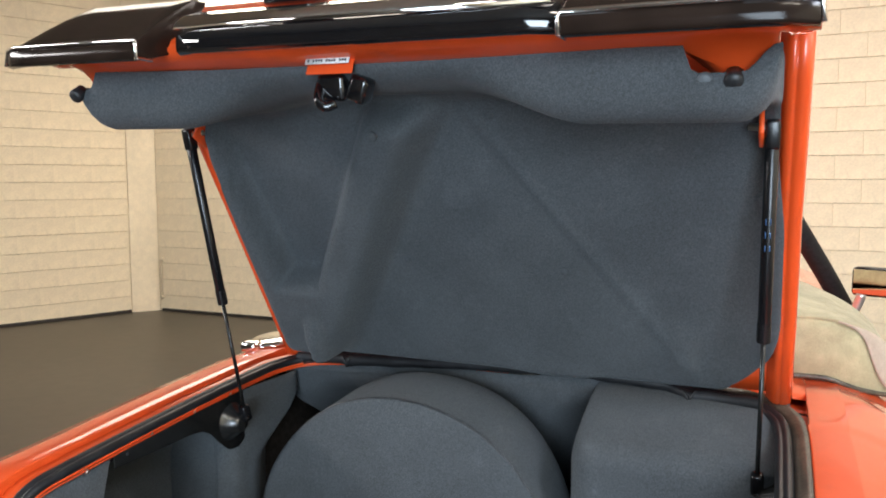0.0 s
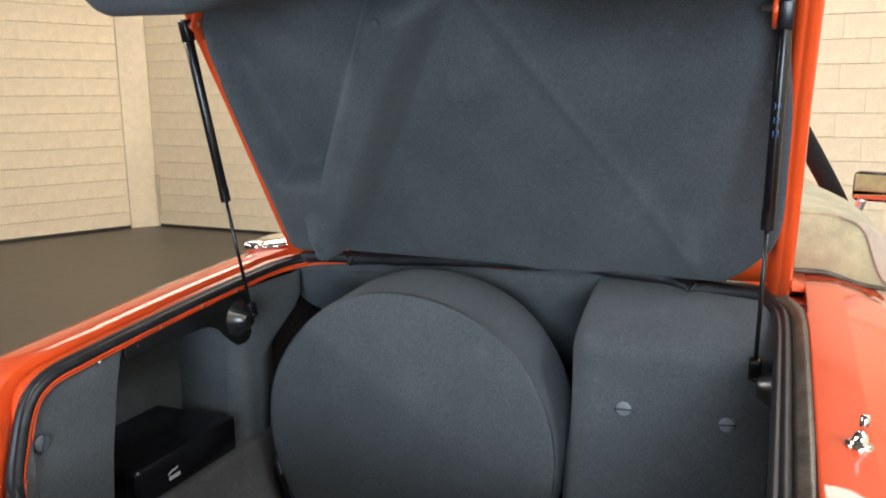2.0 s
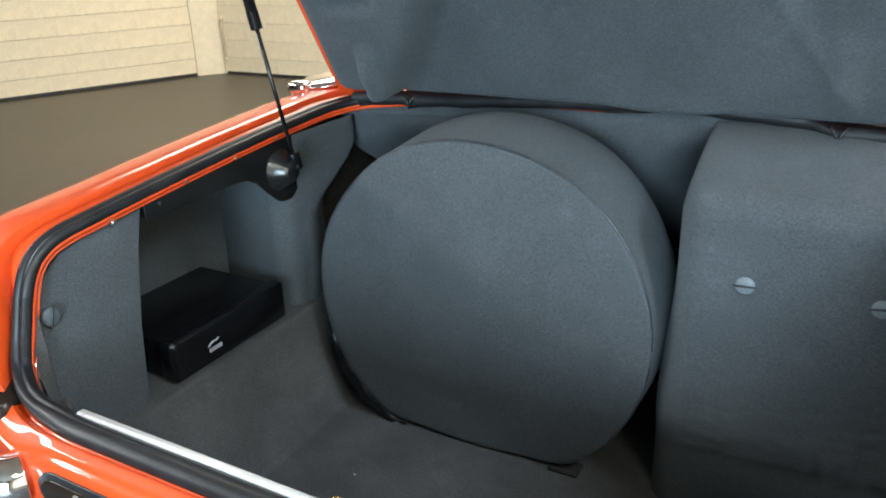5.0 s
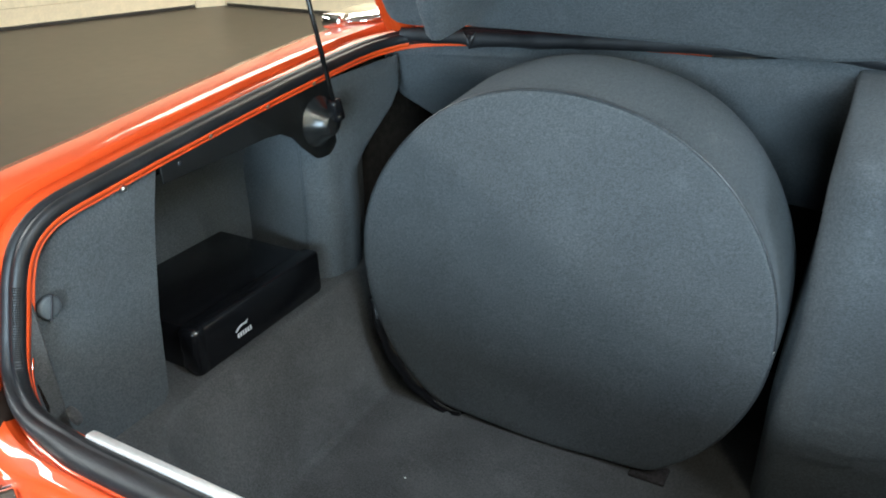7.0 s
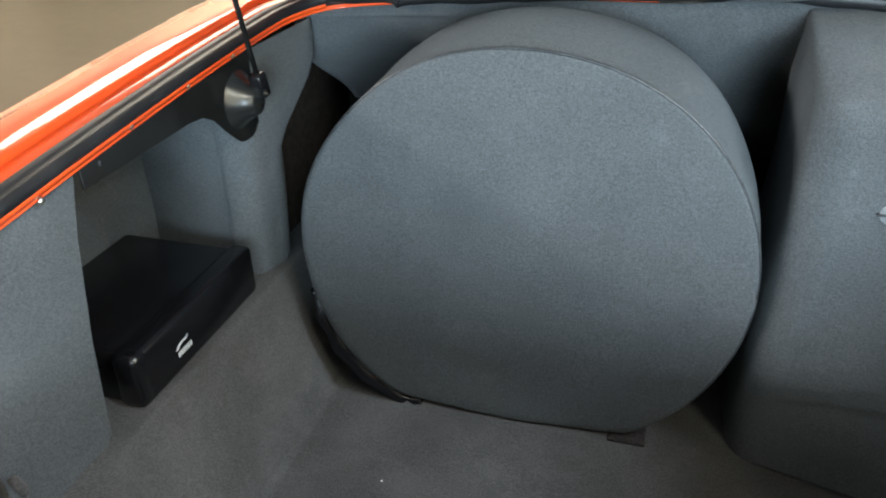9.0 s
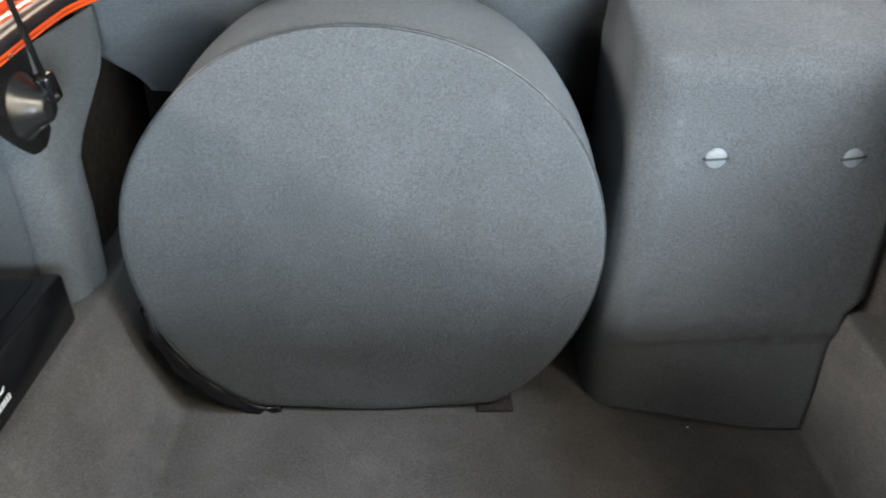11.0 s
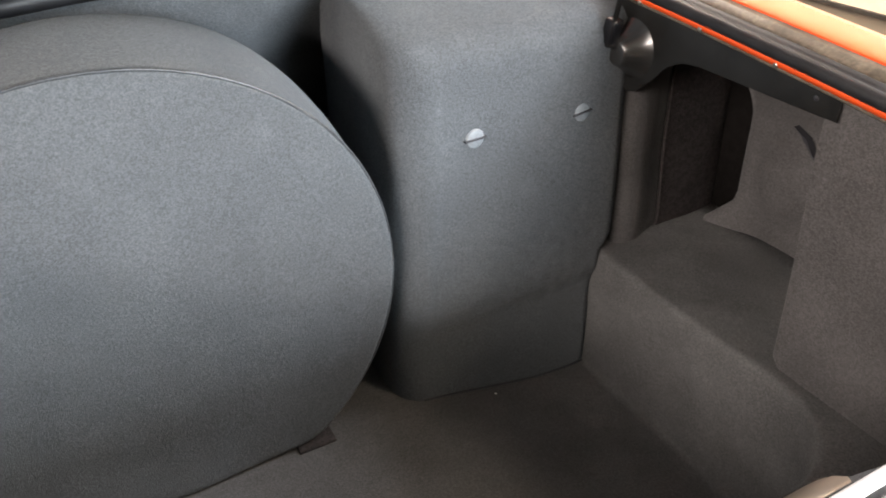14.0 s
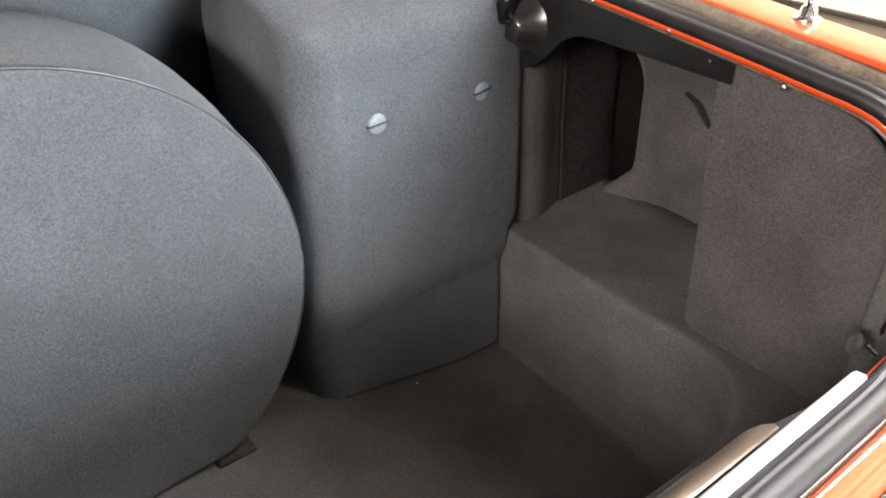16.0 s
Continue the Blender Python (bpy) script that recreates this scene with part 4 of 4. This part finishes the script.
part("cover_band", loft(rows, closed=True), CARPET, wheel, "grey carpet side band of the wheel cover", solid=0.004)
ringpts = cover_ring(1.0955, R * 1.006)
bm = tube(ringpts + ringpts[:1], 0.0022, 8)
part("piping", bm, SEAM, wheel, "stitched edge seam")
# crumpled black liner showing under the cover
rows = []
for k in range(40):
    a = math.radians(196 + 48 * k / 39)
    w = math.sin(math.pi * k / 39)
    c = V(CX + (R + 0.004) * math.cos(a), 1.10, max(0.43, CZ + (R + 0.004) * math.sin(a)))
    n = V(math.cos(a), 0, math.sin(a))
    rows.append([c + V(0, 0.03, 0), c + n * (0.004 + 0.014 * w) + V(0, -0.008 - 0.010 * w, 0), c + n * (0.012 + 0.026 * w) + V(0, 0.004 * math.sin(k * 0.7), 0), c + n * (0.016 + 0.036 * w) + V(0, 0.03, 0)])
part("wheel_liner", loft(rows), PLASTIC, wheel, "crumpled black liner at the foot of the cover", solid=0.002)
bm = block((0.004, 1.086, 0.424), (0.066, 1.13, 0.432), bev=0.003, m=None)
for at in ((-0.33, 0.90, 0.4285), (0.365, 1.085, 0.389)):
    part("lint", spun([(-0.001, 0.0008), (0, 0.0018), (0.0012, 0.0012), (0.0016, 0.0004)], at, (0.2, 0, 1), 8), WHITE, car, "white speck of lint")
part("wheel_chock", bm, SHADE_BROWN, wheel, "near-black for gap shade under the wheel cover")

# ---- compact disc changer on the side shelf ----
changer = thing("disc_changer", "flat black plastic disc changer box on the side shelf", "disc changer")
m = Matrix.Translation((-0.715, 0.893, 0.652))
part("case", block((-0.115, -0.150, 0.0), (0.108, 0.150, 0.084), bev=0.008, m=m), PLASTIC, changer)
part("front_cover", block((0.085, -0.158, 0.002), (0.122, 0.158, 0.088), bev=0.009, m=m), PLASTIC, changer, "black front cover with a rounded edge")
part("end_cap", block((0.082, -0.160, 0.004), (0.1240, -0.130, 0.0895), bev=0.011, m=m), PLASTIC, changer)
# maker's mark: a leaping streak over a row of bars, as plain shapes
mark = bmesh.new()
for k, (y, z, w, h) in enumerate([(-0.069 + 0.0058 * q, 0.028, 0.0036, 0.0085) for q in range(6)]):
    block((0.1215, y - w / 2, z), (0.1226, y + w / 2, z + h), bm=mark, m=m)
pts = [(0.82 * u - 0.053, 0.0405 + 0.82 * (v - 0.044)) for u, v in ((-0.026, 0.044), (-0.020, 0.051), (-0.008, 0.0555), (0.002, 0.054), (0.012, 0.0575), (0.006, 0.050), (-0.004, 0.0515), (-0.014, 0.049), (-0.020, 0.0445))]
me = bpy.data.meshes.new("scratch")
streak = plate(pts, 0.0011, lambda u, v, w: m @ V(0.1215 + w, u, v))
streak.to_mesh(me)
streak.free()
mark.from_mesh(me)
bpy.data.meshes.remove(me)
part("maker_mark", mark, SILVERPRINT, changer, "small silver maker's mark", smooth=False)
part("screw", spun([(0, 0.004), (0.002, 0.003), (0.0021, 0.001)], (-0.735, 0.7425, 0.678), (0, -1, 0), 10), STEEL, changer)

# ---- boot lid, held open ----
FOOT, UP_A = V(0, 1.324, 1.09), radians(59)
LS, LN = V(0, -math.cos(UP_A), math.sin(UP_A)), V(0, -math.sin(UP_A), -math.cos(UP_A))   # up the lid; out of the lining


def on_lid(x, s, d=0.0):
    return FOOT + V(x, 0, 0) + LS * s + LN * d


# painted frame round the lining
def frame_row(s, wide=0.612, d0=0.0):
    right = [(0.565, -0.014), (0.576, 0.002), (0.580, 0.010), (0.588, 0.012), (0.590, 0.009), (0.593, 0.012), (0.603, 0.011), (0.609, 0.006), (0.612, -0.004), (0.612, -0.026), (0.606, -0.036)]
    pts = [on_lid(x * wide / 0.612, s, d + d0) for x, d in right]
    mid = [on_lid(x, s, -0.040 - 0.012 * (1 - (x / 0.6) ** 2)) for x in (0.5, 0.3, 0.1, -0.1, -0.3, -0.5)]
    left = [V(-p.x * 0.979, p.y, p.z) for p in pts[::-1]]
    return pts + mid + left


rows = [frame_row(s, w, d) for s, w, d in ((-0.010, 0.600, -0.03), (-0.002, 0.606, -0.012), (0.012, 0.611, 0.0), (0.2, 0.612, 0.0), (0.45, 0.612, 0.0), (0.62, 0.615, 0.0), (0.72, 0.616, 0.004), (0.80, 0.617, 0.012))]
lid = part("boot_lid", loft(rows), PAINT, car, "raised orange boot lid lined with grey carpet", solid=0.002)

def line_side(x, s, a, b):
    """Distance of (x, s) to the right of the line from a to b."""
    d = Vector((b[0] - a[0], b[1] - a[1])).normalized()
    return (x - a[0]) * d.y - (s - a[1]) * d.x


def relief(x, s):
    """The pressed shape of the lid's braces under the lining: braces stand proud of sunk fields."""
    v_l = line_side(x, s, (-0.385, 0.06), (0.0, 0.70))
    v_r = -line_side(x, s, (0.44, 0.05), (0.03, 0.71))
    h = 0.080 * (1 - smooth01(v_l, -0.040, 0.030)) + 0.006 * math.exp(-(v_r / 0.009) ** 2)
    ax = abs(x)
    p1 = line_side(-ax, s, (-0.474, 0.29), (-0.524, 0.62))
    p2 = -line_side(-ax, s, (-0.392, 0.25), (-0.128, 0.70))
    pocket = min(p1 * 0.7, p2 * 0.5, (s - 0.285) * 0.6)
    k = 1.0 if x < 0 else 0.08
    h -= k * 0.084 * smooth01(pocket, -0.008, 0.014)
    # small hump near the lower corners
    h += 0.034 * smooth01(ax, 0.372, 0.408) * (1 - smooth01(ax, 0.420, 0.440)) * (1 - smooth01(s, 0.15, 0.215)) * (1.0 if x < 0 else 0.35)
    edge = smooth01(0.572 - ax, 0.0, 0.065 if x < 0 else 0.03) * smooth01(s, 0.028, 0.10)
    return max(0.0, h) * edge + 0.0025 * noise.noise(V(x * 5, s * 5, 3))


def half_width(s, left):
    k = min(1.0, max(0.0, (s - 0.03) / 0.26))
    if not left:
        k = min(1.0, max(0.0, (s - 0.02) / 0.25))
        return 0.586 - 0.115 * (1 - k) ** 3.0 - 0.012 * smooth01(s, 0.42, 0.60)
    return 0.579 - 0.165 * (1 - k) ** 2.6


def fold_at(x):
    """Where the lining turns out of the lid's plane: bulges on both sides, a flat middle."""
    return 0.30 + 0.70 * smooth01(abs(x + 0.02), 0.13, 0.36)


rows = []
for k in range(121):
    u = -1 + 2 * k / 120
    row = []
    x_top = u * 0.575
    q = fold_at(x_top)
    s_end = lerp(0.735, 0.692, q)
    for j in range(81):
        s_foot = 0.028 - 0.010 * smooth01(x_top, 0.0, 0.14) * smooth01(x_top, 0.30, 0.20)
        s = s_foot + (s_end - s_foot) * j / 80
        x = u * half_width(s, u < 0)
        fade = 1 - smooth01(s, s_end - 0.06, s_end)
        bend = 0.02 * smooth01(s, s_end - 0.035, s_end) ** 2
        row.append(on_lid(x, s, relief(x, s) * fade + bend + 0.013 * smooth01(x, 0.545, 0.570)))
    # the turned part under the lid's rear edge
    y0, z0 = row[-1].y, row[-1].z
    cut = smooth01(x_top, 0.462, 0.472) * (1 - smooth01(x_top, 0.530, 0.572)) * 0.035 + smooth01(-x_top, 0.535, 0.55) * 0.03
    lipy, lipz = 0.685 + 0.006 * math.cos(3 * u), 1.719 + 0.003 * math.sin(4 * u) - cut
    end = 1 - math.sqrt(1 - min(0.999, max(0.0, (abs(x_top) - 0.525) / 0.050)) ** 2)
    low = lerp(lerp(z0 + 0.002, 1.625, q), 1.700, end)
    ends = [V(x_top, lerp(y0, lipy, 0.3), lerp(z0, low, 0.25)), V(x_top, lerp(y0, lipy, 0.65), lerp(z0, low, 0.65)), V(x_top, lerp(y0, lipy, 0.88), lerp(low, lipz, lerp(0.5, 0.02, q))),
            V(x_top, lipy + 0.010 - 0.006 * q, lerp(low, lipz, lerp(0.7, 0.22, q))), V(x_top, lipy - 0.004 * q, lerp(low, lipz, lerp(0.85, 0.65, q))), V(x_top, lipy, lipz)]
    row += curve_points([row[-1]] + ends, 4)[1:]
    rows.append(row)
part("lid_lining", loft(rows), CARPET, lid, "moulded grey carpet lining of the lid", solid=0.005)

# painted strip below the lining, at the hinges
rows = [[on_lid(x, s, d) for x in [-0.60 + 1.2 * k / 30 for k in range(31)]] for s, d in ((0.004, -0.050), (0.006, -0.040), (0.014, -0.020), (0.06, -0.016), (0.11, -0.018))]
part("lid_foot", loft(rows), PAINT, lid, "orange lower edge of the lid frame", solid=0.002)

# rear edge: painted lip, then the outer rear face
A_UP, A_OUT = V(0, 0.88, 0.47), V(0, -0.47, 0.88)
prof = [(0.722, 1.676), (0.712, 1.694), (0.698, 1.712), (0.684, 1.722), (0.668, 1.727), (0.652, 1.733), (0.645, 1.744), (0.655, 1.760), (0.72, 1.796), (0.82, 1.850), (0.90, 1.885), (0.95, 1.87)]
side_prof = [(0.90, 1.790), (0.84, 1.772), (0.77, 1.752), (0.715, 1.737), (0.668, 1.729)] + prof[5:]


def edge_row(x):
    if abs(x) > 0.570:
        return [V(x, y, z) for y, z in side_prof]
    return [V(x, y - 0.012 * (1 - (x / 0.62) ** 2), z if abs(x) > 0.46 else max(z, 1.7175)) for y, z in prof]


rows = [edge_row(x) for x in [-0.615, -0.60, -0.585, -0.572, -0.568] + [-0.56 + 1.12 * k / 22 for k in range(23)] + [0.568, 0.572, 0.585, 0.60, 0.615]]
part("lid_edge", loft(rows), PAINT, lid, "orange rear edge of the lid", solid=0.002)


def capped(rows):
    bm = loft(rows)
    bm.verts.ensure_lookup_table()
    n = len(rows[0])
    bm.faces.new(bm.verts[0:n]), bm.faces.new(bm.verts[-n:])
    return bm


LAMP = [(0.66, 1.742), (0.578, 1.7185), (0.569, 1.7205), (0.567, 1.725), (0.568, 1.741), (0.571, 1.747), (0.579, 1.753), (0.62, 1.784), (0.66, 1.812), (0.70, 1.836), (0.735, 1.838), (0.70, 1.79)]
for sx, reach in ((1, 0.612), (-1, 0.640)):
    rows = []
    for x0 in [lerp(0.332, reach, k / 10) for k in range(11)]:
        e = 0.018 * smooth01(x0, reach - 0.042, reach)
        rows.append([V(sx * (x0 - 0.55 * max(0.0, z - 1.747) * smooth01(x0, reach - 0.12, reach)), y + e, z) for y, z in LAMP])
    lamp = part("lid_lamp", capped(rows), SMOKED, lid, "dark smoked lamp panel on the lid's rear face", bevel=0.002)
    edge = [V(sx * x, y, z) for x, y, z in ((0.330, 0.60, 1.722), (0.330, 0.567, 1.721), (0.330, 0.5665, 1.742), (0.333, 0.569, 1.748), (0.42, 0.569, 1.749), (0.50, 0.569, 1.749), (reach - 0.037, 0.571, 1.749), (reach, 0.588, 1.748), (reach + 0.003, 0.586, 1.722))]
    part("chrome_edge", tube(edge, 0.003, 8), CHROME, lamp, "thin chrome edge")
rows = []
for x in [-0.297 + 0.615 * k / 16 for k in range(17)]:
    e = 0.014 * smooth01(abs(x - 0.0105), 0.282, 0.3075)
    rows.append([V(x, y + e, z) for y, z in ((0.655, 1.742), (0.612, 1.731), (0.604, 1.735), (0.602, 1.742), (0.603, 1.760), (0.608, 1.767), (0.640, 1.784), (0.668, 1.79), (0.67, 1.77))])
plinth = part("plinth", capped(rows), GLOSS, lid, "gloss black bar along the lid's rear face", bevel=0.002)
rows = [[V(x, y, z) for y, z in ((0.606, 1.768), (0.610, 1.777), (0.630, 1.792), (0.656, 1.802))] for x in (-0.290, 0.0, 0.31)]
part("plinth_trim", loft(rows), CHROME, plinth, "bright strip on the bar", solid=0.002)


def rear(x, a, n):
    return V(x, 0.648, 1.757) + A_UP * a + A_OUT * n


for x0, x1 in ((-0.20, -0.11), (0.10, 0.16)):
    part("lid_block", block((x0, -0.03, -0.02), (x1, 0.03, 0.02), bev=0.006, m=Matrix.Translation(rear(0, 0.12, 0.03))), GLOSS, lid, "gloss black block on the rear face")

# latch, sticker, buffers
latch = part("latch", block((-0.034, -0.016, -0.022), (0.012, 0.020, 0.020), bev=0.007, m=pose(-0.048, 0.700, 1.685, 12, 0, 6)), GLOSS, lid, "black boot latch")
part("claw", tube(curve_points([(-0.078, 0.690, 1.690), (-0.074, 0.676, 1.664), (-0.062, 0.676, 1.652), (-0.048, 0.684, 1.658)], 4), 0.008, 10), GLOSS, latch)
part("arm", block((-0.016, -0.014, -0.024), (0.016, 0.018, 0.018), bev=0.007, m=pose(-0.012, 0.698, 1.683, 10, 24, 0)), GLOSS, latch)
tab = part("latch_plate", block((-0.040, -0.0015, -0.014), (0.040, 0.0015, 0.014), bev=0.001, m=pose(-0.048, 0.670, 1.7125, -24)), PAINT, lid, "orange plate above the latch")
label = part("sticker", block((-0.038, -0.0007, -0.0085), (0.038, 0.0007, 0.0085), m=pose(-0.050, 0.6655, 1.7225, -24)), WHITE, lid, "white sticker with printed bars")
for r_, zz in ((0, 0.0035), (1, -0.0035)):
    bars = bmesh.new()
    for k in range(15):
        if (k * 7 + r_ * 3) % 5:
            block((-0.034 + k * 0.0046, -0.0012, zz - 0.002), (-0.0308 + k * 0.0046, -0.0006, zz + 0.002), bm=bars, m=pose(-0.050, 0.6655, 1.7225, -24))
    part("print", bars, INK, label, smooth=False)
for bx, by, bz in ((0.5213, 0.682, 1.6760), (-0.572, 0.672, 1.684)):
    part("buffer", spun([(-0.01, 0.0125), (0.010, 0.012), (0.013, 0.010), (0.0135, 0.002)], (bx, by, bz), (0, -0.85, -0.5), 20), RUBBER, lid, "round black rubber buffer")
part("lining_screw", spun([(-0.004, 0.011), (0.003, 0.010), (0.005, 0.006), (0.0052, 0.001)], (0.4875, 0.679, 1.6742), (0, -0.95, -0.3), 20), DULLGREY, lid, "grey cross-head screw")
for x, s in ((-0.111, 0.667), (0.09, 0.666), (-0.162, 0.325), (0.187, 0.318), (-0.548, 0.50), (0.548, 0.50)):
    part("lining_clip", spun([(-0.002, 0.010), (0.003, 0.0095), (0.0045, 0.007), (0.0047, 0.001)], on_lid(x, s, relief(x, s) + 0.002), LN, 18), CARPET, lid, "grey lining clip")
for sx in (1, -1):
    part("strut_lug", block((-0.004, -0.022, -0.025), (0.004, 0.022, 0.025), bev=0.003, m=pose(sx * 0.548, 0.963, 1.633, -31)), PAINT, lid, "orange strut lug")


# the open lid stands slightly twisted on its struts
for ob in (lid, *lid.children_recursive):
    for v in ob.data.vertices:
        v.co.z -= 0.014 * v.co.x / 0.6 * min(1.1, max(0.0, (v.co.z - 1.09) / 0.6))

# ---- wall blocks, each its own piece ----
def block_mesh(w, h, ends=True):
    """A block with worn front edges; ends: also where it meets its neighbours."""
    bm = block((-w / 2, -0.006, -h / 2), (w / 2, 0.006, h / 2))
    bmesh.ops.bevel(bm, geom=[e for e in bm.edges if all(v.co.y < 0 for v in e.verts) and (ends or e.verts[0].co.z == e.verts[1].co.z)], offset=0.0022, segments=1, affect="EDGES")
    me = bpy.data.meshes.new("block")
    bm.to_mesh(me)
    bm.free()
    me.materials.append(WALLPAINT)
    return me


COURSE, LENGTH, JOINT = 0.193, 0.40, 0.0045
FULL, HALF = block_mesh(LENGTH - 0.0008, COURSE - JOINT), block_mesh(LENGTH / 2 - 0.0008, COURSE - JOINT)
PAINTED = block_mesh(LENGTH - 0.0004, COURSE - JOINT, False), block_mesh(LENGTH / 2 - 0.0004, COURSE - JOINT, False)


def lay(parent, origin, along, stretches, turn_z):
    """Courses of blocks over the stretches of a wall that are seen; the rest is joined."""
    rest = bmesh.new()
    rng = random.Random(5)
    for c in range(20):
        z = (c + 0.5) * COURSE
        for a0, a1, single in stretches:
            a = a0
            while a < a1 - 0.02:
                w = LENGTH / 2 if (a == a0 and c % 2) else LENGTH
                full, half_block = (FULL, HALF) if a0 > 6 else PAINTED
                me = full if w == LENGTH else half_block
                p = Vector(origin) + Vector(along) * (a + w / 2) + V(0, 0, z)
                jog = rng.uniform(-1, 1) * (0.0015 if a0 > 6 else 0.0004)
                m = pose(p.x, p.y, p.z, 0, 0, turn_z) @ Matrix.Translation((0, jog + 0.004, 0))
                if single and z < 3.0:
                    ob = new("block", me)
                    ob.parent, ob.matrix_basis = parent, m
                else:
                    k = len(rest.verts)
                    rest.from_mesh(me)
                    rest.verts.ensure_lookup_table()
                    bmesh.ops.transform(rest, matrix=m, verts=rest.verts[k:])
                a += w
    if len(rest.verts):
        part("blockwork", rest, WALLPAINT, parent, "cream-painted blocks", smooth=False, kind="stuff")
    else:
        rest.free()


lay(wall_end, (CORNER[0] + 0.02, CORNER[1], 0), (1, 0, 0), ((0, 3.2, True), (3.2, 6.4, False), (6.4, 8.8, True), (8.8, 10.4, False)), 0)
lay(wall_side, (PIER[0], PIER[1], 0), tuple(SIDE_DIR), ((0.0, 2.4, True), (2.4, 6.0, False)), math.degrees(math.atan2(SIDE_DIR.y, SIDE_DIR.x)) + 180)
